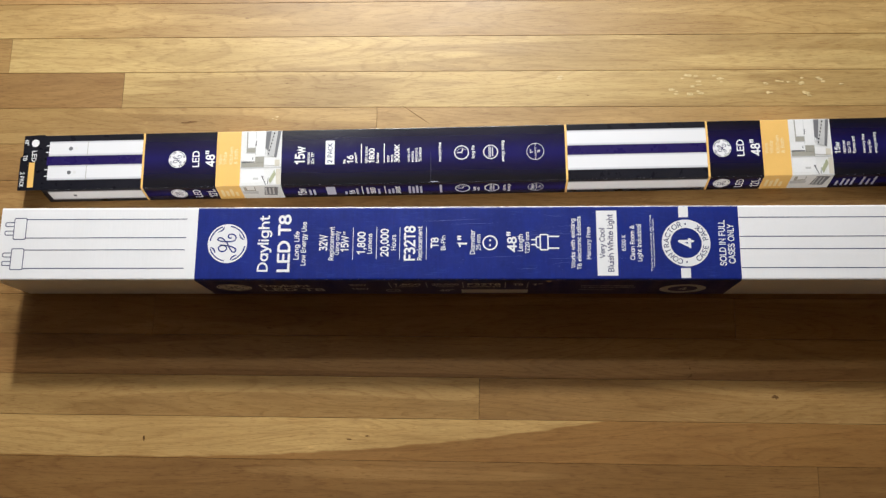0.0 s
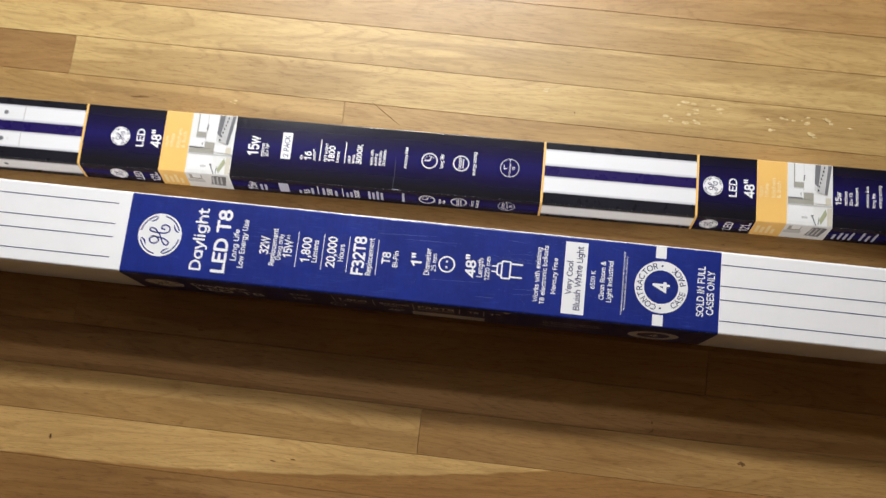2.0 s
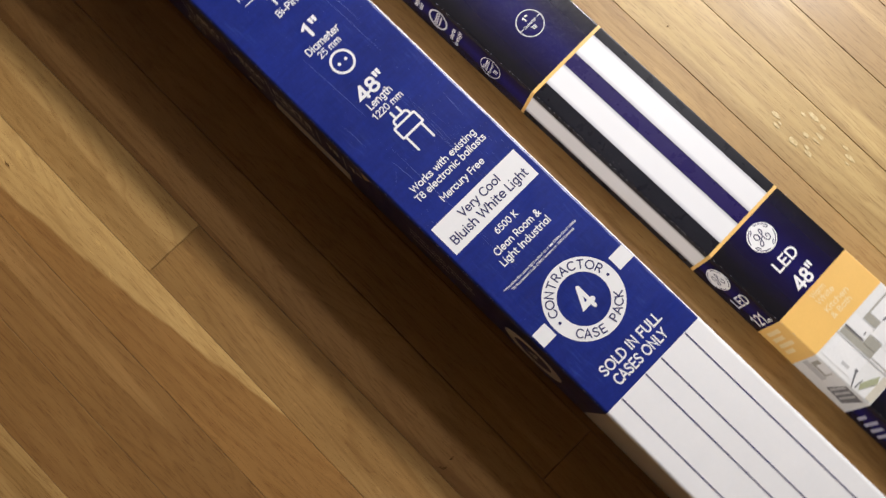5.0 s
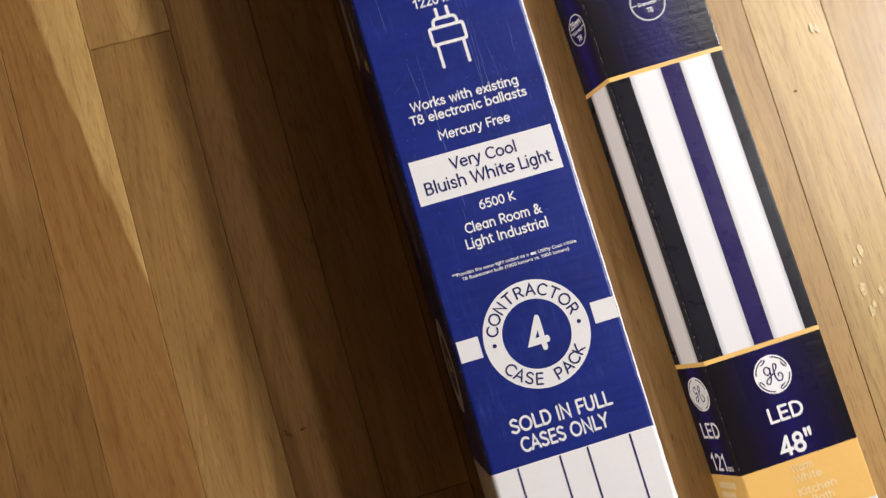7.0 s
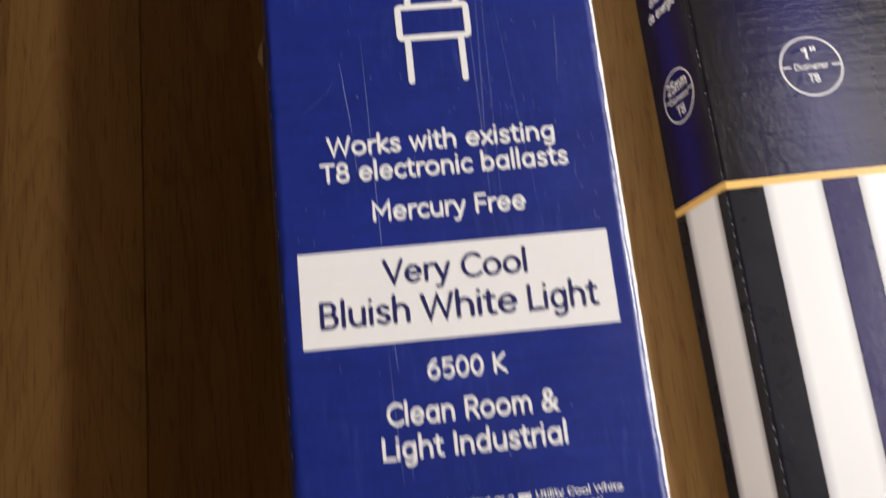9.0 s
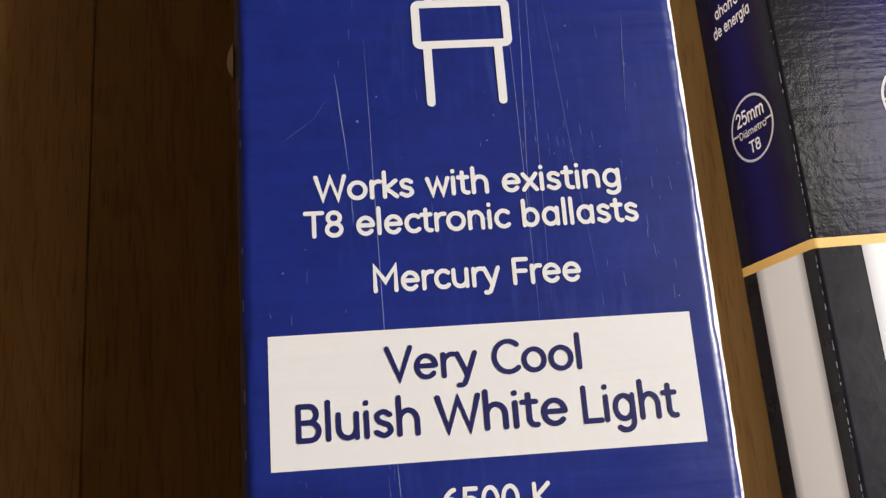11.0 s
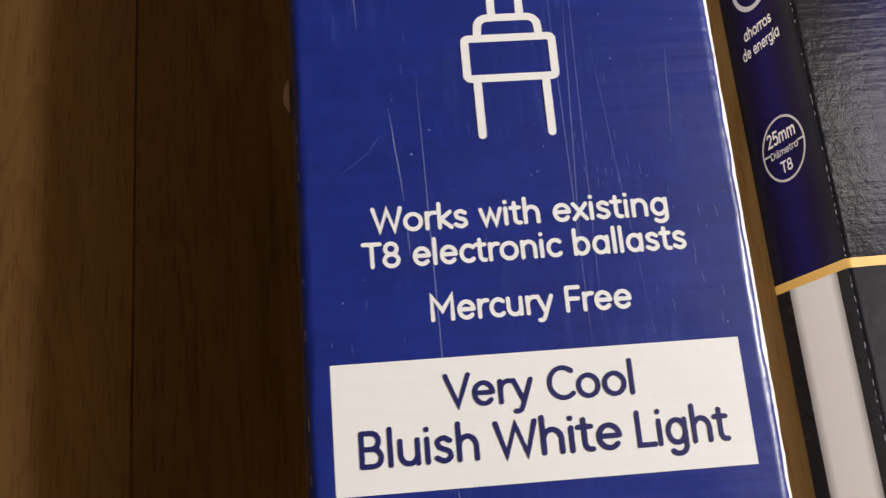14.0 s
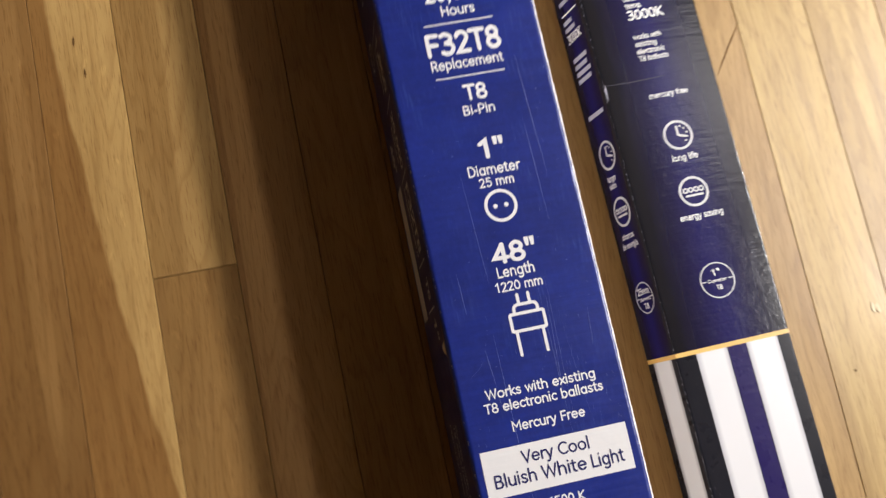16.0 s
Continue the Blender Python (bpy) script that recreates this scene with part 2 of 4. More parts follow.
WHITE = printed("white_carton", (0.87, 0.87, 0.87), 0.42, 0.05, 0.03)
RAW = printed("raw_board", (0.42, 0.30, 0.18), 0.8, 0.0, 0.12)
INK_WHITE = printed("white_ink", (0.85, 0.85, 0.85), 0.38, 0.1, 0.03)
INK_NAVY = printed("navy_ink", (0.012, 0.014, 0.110), 0.42, 0.0, 0.08, spec=0.3)
INK_GREY = printed("pale_scuff", (0.17, 0.21, 0.50), 0.5, 0.0, 0.1)
INK_FOLD = printed("creased_print", (0.045, 0.045, 0.062), 0.35, 0.0, 0.2)
INK_DULL = printed("dull_white_ink", (0.60, 0.60, 0.62), 0.42, 0.05, 0.05)
INK_FAINT = printed("faint_ink", (0.46, 0.46, 0.55), 0.5, 0.0, 0.1)
NAVY = navy_sheet()
DARK = printed("black_print", (0.008, 0.008, 0.013), 0.27, 0.0, 0.2, 80.0, 0.12, spec=0.2)
BAND = printed("violet_print", (0.013, 0.006, 0.085), 0.26, 0.0, 0.12, 80.0, 0.20, spec=0.3)
GOLD = printed("yellow_print", (0.82, 0.50, 0.13), 0.40, 0.1, 0.05, 80.0, 0.10)
CREAM = printed("cream_ink", (0.86, 0.66, 0.34), 0.40, 0.1, 0.05)
PALE = printed("kitchen_picture_pale", (0.74, 0.74, 0.72), 0.38, 0.1, 0.10, 80.0, 0.10)
TAUPE = printed("kitchen_picture_taupe", (0.34, 0.33, 0.28), 0.38, 0.1, 0.18, 80.0, 0.10)
ASH = printed("kitchen_picture_ash", (0.52, 0.52, 0.51), 0.38, 0.1, 0.16, 80.0, 0.10)
CLOUD = printed("kitchen_picture_white", (0.78, 0.78, 0.77), 0.38, 0.1, 0.08, 80.0, 0.10)
SAND = printed("kitchen_picture_sand", (0.60, 0.56, 0.46), 0.38, 0.1, 0.14, 80.0, 0.10)
GREEN = printed("kitchen_picture_green", (0.38, 0.40, 0.25), 0.38, 0.1, 0.2, 80.0, 0.10)
SLATE = printed("kitchen_picture_grey", (0.16, 0.16, 0.17), 0.38, 0.1, 0.3, 80.0, 0.10)
TUBE = tube_print("tube_picture", (0.47, 0.47, 0.50), (0.77, 0.77, 0.78))
TUBE_SIDE = tube_print("tube_picture_side", (0.34, 0.33, 0.34), (0.80, 0.79, 0.79))


# ---- building helpers ----
def finish(name, bm, material, parent=None, label=""):
    mesh = bpy.data.meshes.new(name)
    bm.to_mesh(mesh)
    bm.free()
    for m in material if isinstance(material, (list, tuple)) else [material]:
        mesh.materials.append(m)
    ob = new(name, mesh)
    ob.parent = parent
    if label:
        tagged(ob, label)
    return ob


part = finish


def box_bm(x0, x1, y0, y1, z0, z1):
    bm = bmesh.new()
    bmesh.ops.create_cube(bm, size=1.0)
    for v in bm.verts:
        v.co = Vector((x0 if v.co.x < 0 else x1, y0 if v.co.y < 0 else y1, z0 if v.co.z < 0 else z1))
    return bm


def plane_frame(origin, right, up):
    """A flat drawing board: a to the right, b up, on the face of a box."""
    r, u = Vector(right), Vector(up)
    return Matrix((r, u, r.cross(u))).transposed().to_4x4(), Vector(origin)


LAYER = 0.000015      # strokes of one letter lie on one another


def place(bm, board, a=0.0, b=0.0, lift=0.0):
    m, o = board
    for v in bm.verts:
        v.co = o + m @ Vector((v.co.x + a, v.co.y + b, lift + v.co.z * LAYER))
    return bm


def poly(points):
    bm = bmesh.new()
    f = bm.faces.new([bm.verts.new((x, y, 0)) for x, y in points])
    f.normal_update()
    if f.normal.z < 0:
        f.normal_flip()
    return bm


def rect(a0, a1, b0, b1):
    bm = poly([(a0, b0), (a1, b0), (a1, b1), (a0, b1)])
    uv = bm.loops.layers.uv.new("UVMap")
    for l in [l for f in bm.faces for l in f.loops]:
        l[uv].uv = ((l.vert.co.x - a0) / (a1 - a0), (l.vert.co.y - b0) / (b1 - b0))
    return bm


def arc(r, a0, a1, n=24, cx=0.0, cy=0.0):
    return [(cx + r * math.cos(a0 + (a1 - a0) * i / n), cy + r * math.sin(a0 + (a1 - a0) * i / n)) for i in range(n + 1)]


def disc(r, n=40):
    return poly(arc(r, 0, 2 * math.pi, n)[:-1])


def ring(r0, r1, a0=0.0, a1=2 * math.pi, n=48):
    bm = bmesh.new()
    p, q = ([bm.verts.new((x, y, 0)) for x, y in arc(r, a0, a1, n)] for r in (r0, r1))
    for i in range(n):
        bm.faces.new((p[i], q[i], q[i + 1], p[i + 1]))
    bmesh.ops.remove_doubles(bm, verts=bm.verts, dist=1e-7)
    return bm


def stroke(points, width, closed=False, taper=False, bm=None):
    """A drawn line of even width with mitred corners and round ends."""
    bm = bm or bmesh.new()
    pts = [Vector(p) for p in points]
    k = len(pts)
    left, right = [], []
    for i, p in enumerate(pts):
        before = pts[i - 1] if i or closed else None
        after = pts[(i + 1) % k] if i < k - 1 or closed else None
        d0 = (p - before).normalized() if before is not None else None
        d1 = (after - p).normalized() if after is not None else None
        d = ((d0 or d1) + (d1 or d0)).normalized()
        nrm = Vector((-d.y, d.x))
        ref = d1 or d0
        s = width / 2 / max(0.45, nrm.dot(Vector((-ref.y, ref.x))))
        if taper:
            s *= math.sin(math.pi * (i + 0.15) / (k - 0.7)) ** 0.6
        left.append(bm.verts.new((*(p + nrm * s), 0)))
        right.append(bm.verts.new((*(p - nrm * s), 0)))
    for i in range(k if closed else k - 1):
        j = (i + 1) % k
        bm.faces.new((left[i], right[i], right[j], left[j]))
    if not closed and not taper:
        for i, j in ((0, 1), (k - 1, k - 2)):
            out = (pts[i] - pts[j]).normalized()
            side = Vector((-out.y, out.x))
            cap = [bm.verts.new((*(pts[i] + (side * math.cos(t) + out * math.sin(t)) * width / 2), 0)) for t in (math.pi * q / 6 for q in range(1, 6))]
            ends = (left[i], right[i]) if (Vector(left[i].co[:2]) - pts[i]).dot(side) > 0 else (right[i], left[i])
            bm.faces.new([ends[0], *cap, ends[1]])
    return bm


def merge(*bms):
    out = bmesh.new()
    for b in bms:
        me = bpy.data.meshes.new("tmp")
        b.to_mesh(me)
        b.free()
        out.from_mesh(me)
        bpy.data.meshes.remove(me)
    return out


def typeset(text, weight=0.0):
    """Flat letters of the built-in font, one unit of type high, as a bmesh."""
    cu = bpy.data.curves.new("type", "FONT")
    cu.body, cu.offset, cu.resolution_u = text, weight, 3
    ob = new("type", cu)
    me = bpy.data.meshes.new_from_object(ob.evaluated_get(bpy.context.evaluated_depsgraph_get()))
    bm = bmesh.new()
    bm.from_mesh(me)
    bpy.data.objects.remove(ob)
    bpy.data.curves.remove(cu)
    bpy.data.meshes.remove(me)
    return bm


ADVANCE = {}


def far_edge(text):
    bm = typeset(text)
    out = max(v.co.x for v in bm.verts)
    bm.free()
    return out


def round_rect(a0, a1, b0, b1, r):
    out = []
    for cx, cy, a in ((a1 - r, b1 - r, 0), (a0 + r, b1 - r, 1), (a0 + r, b0 + r, 2), (a1 - r, b0 + r, 3)):
        out += arc(r, a * math.pi / 2, (a + 1) * math.pi / 2, 4, cx, cy)
    return out


def smooth(pts, s=1.0, per=4):
    """A rounded line through a few turning places."""
    p = [Vector((x * s, y * s)) for x, y in pts]
    p = [2 * p[0] - p[1], *p, 2 * p[-1] - p[-2]]
    out = []
    for i in range(1, len(p) - 2):
        for q in range(per):
            t = q / per
            a, b, c, d = p[i - 1:i + 3]
            out.append(0.5 * (2 * b + (c - a) * t + (2 * a - 5 * b + 4 * c - d) * t * t + (3 * b - a - 3 * c + d) * t ** 3))
    return out + [p[-2]]


def oval(cx, cy, rx, ry, a0=0.0, a1=360.0, n=20):
    """Places along an ellipse, from a0 to a1 degrees."""
    return [(cx + rx * math.cos(radians(a0 + (a1 - a0) * i / n)), cy + ry * math.sin(radians(a0 + (a1 - a0) * i / n))) for i in range(n + 1)]


def bend(*pts):
    """A soft curve through a few turning places."""
    return [tuple(p) for p in smooth(pts, 1.0, 5)]


def arch(x0, x1):
    return [(x0, 0.250)] + oval((x0 + x1) / 2, 0.275, (x1 - x0) / 2, 0.185, 170, 0, 12) + [(x1, 0.045)]


def glyph(ch):
    """The print's even, round-ended letters: strokes (a closed one ends where it began) and the advance."""
    low, top, mid, asc = 0.045, 0.460, 0.640, 0.690
    stem, round_b = [(0.09, top), (0.09, low)], oval(0.265, 0.252, 0.180, 0.207)
    tall = [(0.09, asc), (0.09, low)]
    cap = [(0.105, mid), (0.105, low)]
    return {
        "a": ([oval(0.265, 0.252, 0.180, 0.207), [(0.445, top), (0.445, low)]], 0.545),
        "b": ([tall, round_b], 0.53),
        "c": ([oval(0.270, 0.252, 0.190, 0.207, 48, 312)], 0.445),
        "d": ([oval(0.265, 0.252, 0.180, 0.207), [(0.445, asc), (0.445, low)]], 0.545),
        "e": ([oval(0.270, 0.252, 0.190, 0.207, 4, 318), [(0.095, 0.262), (0.445, 0.262)]], 0.53),
        "f": ([[(0.140, low), (0.140, 0.540)] + oval(0.265, 0.545, 0.125, 0.130, 180, 82, 8), [(0.035, top), (0.265, top)]], 0.30),
        "g": ([oval(0.265, 0.252, 0.180, 0.207), [(0.445, top), (0.445, 0.0)] + oval(0.275, -0.010, 0.170, 0.145, 0, -140, 10)], 0.545),
        "h": ([tall, arch(0.09, 0.425)], 0.52),
        "i": ([stem, [(0.09, 0.630), (0.09, 0.638)]], 0.19),
        "k": ([tall, [(0.375, top), (0.125, 0.262), (0.395, low)]], 0.435),
        "l": ([tall], 0.19),
        "m": ([stem, arch(0.09, 0.375), arch(0.375, 0.660)], 0.755),
        "n": ([stem, arch(0.09, 0.425)], 0.52),
        "o": ([oval(0.275, 0.252, 0.205, 0.207)], 0.55),
        "p": ([[(0.09, top), (0.09, -0.150)], round_b], 0.53),
        "r": ([stem, [(0.09, 0.250)] + oval(0.265, 0.275, 0.175, 0.185, 170, 75, 8)], 0.325),
        "s": ([bend((0.335, 0.405), (0.220, 0.460), (0.100, 0.405), (0.125, 0.305), (0.215, 0.258), (0.310, 0.215), (0.340, 0.115), (0.220, 0.045), (0.075, 0.105))], 0.42),
        "t": ([[(0.140, 0.590), (0.140, 0.160)] + oval(0.250, 0.160, 0.110, 0.115, 180, 285, 8), [(0.035, top), (0.270, top)]], 0.325),
        "u": ([[(0.09, top), (0.09, 0.230)] + oval(0.2575, 0.225, 0.1675, 0.180, 190, 360, 12), [(0.425, top), (0.425, low)]], 0.52),
        "v": ([[(0.045, top), (0.220, 0.050), (0.395, top)]], 0.44),
        "w": ([[(0.050, top), (0.180, 0.055), (0.310, 0.430), (0.440, 0.055), (0.570, top)]], 0.62),
        "x": ([[(0.055, top), (0.385, low)], [(0.385, top), (0.055, low)]], 0.44),
        "y": ([[(0.045, top), (0.225, 0.060)], [(0.405, top), (0.200, -0.060)] + bend((0.165, -0.125), (0.120, -0.150), (0.050, -0.148))], 0.445),
        "A": ([[(0.045, low), (0.290, mid), (0.535, low)], [(0.140, 0.235), (0.440, 0.235)]], 0.58),
        "B": ([cap, [(0.105, mid), (0.290, mid)] + oval(0.290, 0.497, 0.145, 0.143, 90, -90, 10) + [(0.105, 0.354)], [(0.290, 0.354)] + oval(0.315, 0.1995, 0.160, 0.1545, 90, -90, 10) + [(0.105, low)]], 0.56),
        "C": ([oval(0.355, 0.342, 0.285, 0.300, 48, 312, 26)], 0.60),
        "D": ([cap, [(0.105, mid), (0.260, mid)] + oval(0.260, 0.3425, 0.290, 0.2975, 90, -90, 18) + [(0.105, low)]], 0.63),
        "E": ([cap, [(0.105, mid), (0.440, mid)], [(0.105, 0.350), (0.410, 0.350)], [(0.105, low), (0.440, low)]], 0.51),
        "F": ([cap, [(0.105, mid), (0.430, mid)], [(0.105, 0.345), (0.400, 0.345)]], 0.48),
        "H": ([cap, [(0.535, mid), (0.535, low)], [(0.105, 0.350), (0.535, 0.350)]], 0.64),
        "I": ([cap], 0.21),
        "K": ([cap, [(0.480, mid), (0.145, 0.345), (0.500, low)]], 0.54),
        "L": ([[(0.105, mid), (0.105, low), (0.430, low)]], 0.46),
        "M": ([[(0.100, low), (0.100, mid), (0.365, 0.270), (0.630, mid), (0.630, low)]], 0.73),
        "N": ([[(0.105, low), (0.105, mid), (0.525, low), (0.525, mid)]], 0.63),
        "O": ([oval(0.370, 0.342, 0.300, 0.300, 0, 360, 28)], 0.74),
        "P": ([cap, [(0.105, mid), (0.290, mid)] + oval(0.290, 0.475, 0.165, 0.165, 90, -90, 12) + [(0.105, 0.310)]], 0.53),
        "R": ([cap, [(0.105, mid), (0.300, mid)] + oval(0.300, 0.480, 0.165, 0.160, 90, -90, 12) + [(0.105, 0.320)], [(0.300, 0.320), (0.480, low)]], 0.55),
        "S": ([bend((0.430, 0.570), (0.280, 0.642), (0.120, 0.575), (0.115, 0.440), (0.270, 0.355), (0.420, 0.275), (0.440, 0.120), (0.270, 0.042), (0.075, 0.125))], 0.53),
        "T": ([[(0.250, mid), (0.250, low)], [(0.030, mid), (0.470, mid)]], 0.50),
        "U": ([[(0.100, mid), (0.100, 0.260)] + oval(0.310, 0.255, 0.210, 0.213, 180, 360, 16) + [(0.520, mid)]], 0.62),
        "V": ([[(0.045, mid), (0.280, 0.050), (0.515, mid)]], 0.55),
        "W": ([[(0.045, mid), (0.215, 0.055), (0.405, 0.600), (0.595, 0.055), (0.765, mid)]], 0.81),
        "Y": ([[(0.045, mid), (0.265, 0.320), (0.485, mid)], [(0.265, 0.320), (0.265, low)]], 0.53),
        "0": ([oval(0.265, 0.342, 0.190, 0.300, 0, 360, 24)], 0.53),
        "1": ([[(0.090, 0.520), (0.265, mid), (0.265, low)]], 0.47),
        "2": ([bend((0.085, 0.535), (0.160, 0.625), (0.300, 0.632), (0.415, 0.540), (0.395, 0.410), (0.250, 0.230)) + [(0.090, low), (0.445, low)]], 0.52),
        "3": ([bend((0.090, 0.600), (0.240, 0.642), (0.390, 0.570), (0.380, 0.430), (0.220, 0.360)), bend((0.220, 0.360), (0.400, 0.310), (0.440, 0.180), (0.350, 0.065), (0.210, 0.042), (0.075, 0.085))], 0.52),
        "4": ([[(0.365, low), (0.365, mid)], [(0.365, mid), (0.060, 0.190), (0.480, 0.190)]], 0.53),
        "5": ([[(0.415, mid), (0.130, mid), (0.110, 0.375)] + oval(0.250, 0.235, 0.195, 0.190, 130, -138, 18)], 0.52),
        "6": ([oval(0.265, 0.232, 0.185, 0.190), bend((0.080, 0.245), (0.130, 0.440), (0.250, 0.580), (0.370, 0.640))], 0.53),
        "8": ([oval(0.265, 0.497, 0.155, 0.143), oval(0.265, 0.197, 0.185, 0.155)], 0.53),
    }.get(ch)


def letters(text, weight=0.0):
    """As typeset(), with round-ended letters drawn like the print's in place of the font's."""
    pen, out = 0.0, []
    for ch in text:
        drawn = glyph(ch)
        if drawn:
            bm = bmesh.new()
            for k, pts in enumerate(drawn[0]):
                pts = [p for i, p in enumerate(pts) if not i or math.dist(p, pts[i - 1]) > 1e-6]
                shut = len(pts) > 4 and math.dist(pts[0], pts[-1]) < 1e-6
                before = set(bm.verts)
                stroke(pts[:-1] if shut else pts, 0.082 + 2 * weight, shut, bm=bm)
                for v in bm.verts:
                    if v not in before:
                        v.co += Vector((pen, 0, k))
            out.append(bm)
            pen += drawn[1]
            continue
        if ch not in ADVANCE:
            ADVANCE[ch] = far_edge("H" + ch + "H") - far_edge("HH")
        if ch != " ":
            out.append(typeset(ch, weight))
            for v in out[-1].verts:
                v.co.x += pen
        pen += ADVANCE[ch]
    return merge(*out)


def span(bm, axis):
    vals = [v.co[axis] for v in bm.verts]
    return min(vals), max(vals)


_h = typeset("H")
CAP = span(_h, 1)[1]
_h.free()


def words(text, a0, a1, base, cap, weight=0.0):
    """A line of type from a0 to a1 on the baseline, its capitals cap high."""
    bm = letters(text, weight)
    lo, hi = span(bm, 0)
    for v in bm.verts:
        v.co = Vector((a0 + (v.co.x - lo) / (hi - lo) * (a1 - a0), base + v.co.y / CAP * cap, v.co.z))
    return bm


def ring_words(text, radius, cap, middle, step, inward=False, weight=0.0):
    """Type set round a circle; inward: feet outwards, for the lower half."""
    out = []
    k = len(text)
    for i, ch in enumerate(text):
        if ch == " ":
            continue
        bm = letters(ch, weight)
        lo, hi = span(bm, 0)
        s = cap / CAP
        turn = (i - (k - 1) / 2) * step
        ang = middle + turn if inward else middle - turn
        m = Matrix.Rotation(ang + (math.pi / 2 if inward else -math.pi / 2), 3, "Z")
        at = Vector((math.cos(ang), math.sin(ang), 0)) * radius
        for v in bm.verts:
            v.co = at + m @ Vector(((v.co.x - (lo + hi) / 2) * s, (v.co.y - CAP / 2) * s, v.co.z))
        out.append(bm)
    return merge(*out)


# ---- the room ----
X0, X1, Y0, Y1, ROOF = -1.9, 2.9, -1.9, 3.5, 2.5
for nm, b in (("wall_north", (X0, X1, Y1, Y1 + 0.1, -0.02, ROOF)), ("wall_south", (X0, X1, Y0 - 0.1, Y0, -0.02, ROOF)),
              ("wall_west", (X0 - 0.1, X0, Y0 - 0.1, Y1 + 0.1, -0.02, ROOF)), ("wall_east", (X1, X1 + 0.1, Y0 - 0.1, Y1 + 0.1, -0.02, ROOF))):
    tagged(finish(nm, box_bm(*b), WALL), "plain cream painted wall of the room", "wall", kind="structure")
tagged(finish("ceiling", box_bm(X0 - 0.1, X1 + 0.1, Y0 - 0.1, Y1 + 0.1, ROOF + 0.002, ROOF + 0.1), CEIL), "plain white painted ceiling", "ceiling", kind="structure")


# ---- the carton of four tubes ----
L0, L1, W, H = -0.0125, 1.214, 0.1010, 0.104


def carton(name, x0, x1, w, h, r, xs, ys, zone, mats, parent, lean=0.0, steps=4, worn=0.0):
    """A long carton with rounded, slightly crushed folds. xs: places along it, ys: places across its top, where the print changes;
    zone(x, y, z) names each strip's material."""
    prof = []
    for cy, cz, a in ((r, r, 180), (w - r, r, 270), (w - r, h - r, 0), (r, h - r, 90)):
        prof += [(cy + r * math.cos(radians(a + 90 * i / steps)), cz + r * math.sin(radians(a + 90 * i / steps))) for i in range(steps + 1)]
    top = [i for i, p in enumerate(prof) if abs(p[1] - h) < 1e-6]
    prof = prof[:top[0] + 1] + [(y, h) for y in sorted(ys, reverse=True)] + prof[top[0] + 1:]
    stations = list(xs)
    x = x0 + 0.004
    while worn and x < x1 - 0.004:
        if min(abs(x - q) for q in xs) > 0.0015:
            stations.append(x)
        x += 0.0045
    bm = bmesh.new()
    rows = []
    for x in (x0, *sorted(stations), x1):
        row = []
        for k, (y, z) in enumerate(prof):
            if worn and h - 1.2 * r < z < h - 1e-6 and x0 < x < x1:
                side = 0 if y < w / 2 else 9
                y += worn * (noise.noise(Vector((x * 150, k * 0.35, side))) + 0.6 * noise.noise(Vector((x * 430, k * 0.5, side + 3))))
                z += worn * 0.7 * noise.noise(Vector((x * 130, k * 0.35, side + 20)))
            row.append(bm.verts.new((x, y - lean * (1 - z / h), z)))
        rows.append(row)
    k = len(prof)
    for a, b in zip(rows, rows[1:]):
        for i in range(k):
            j = (i + 1) % k
            f = bm.faces.new((a[i], a[j], b[j], b[i]))
            c = f.calc_center_median()
            f.material_index = zone(c.x, c.y, c.z)
            f.smooth = True
    for row in (rows[0], rows[-1]):
        f = bm.faces.new(row)
        c = f.calc_center_median()
        f.material_index = zone(c.x, c.y, c.z)
    bmesh.ops.recalc_face_normals(bm, faces=bm.faces)
    for e in bm.edges:
        if len(e.link_faces) == 2 and e.calc_face_angle(0) > 0.7:
            e.smooth = False
    return part(name, bm, mats, parent)


case_box = tagged(new("tube_carton"), "long white and blue carton of lamp tubes on oak floor", "carton")
BX0, BX1, BY1 = 0.2595, 0.980, 0.0996
FOLD = 0.0032
carton("body", L0, L1, W, H, FOLD, [BX0, BX1], [W - 0.0036, W - 0.006, 0.006, 0.0036],
       lambda x, y, z: 1 if BX0 < x < BX1 and y < BY1 else 0, [WHITE, BLUE], case_box, 0.0, 8, 0.00030)
TOP = plane_frame((0, 0, H), (0, 1, 0), (-1, 0, 0))
FRONT = plane_frame((0, 0, 0), (1, 0, 0), (0, 0, 1))
E1, E2 = 0.00018, 0.00036


def top_words(text, x_base, cap, y0, y1, weight=0.0, ink=INK_WHITE, lift=E1):
    part("lettering", place(words(text, y0, y1, -x_base, cap, weight), TOP, lift=lift), ink, case_box)


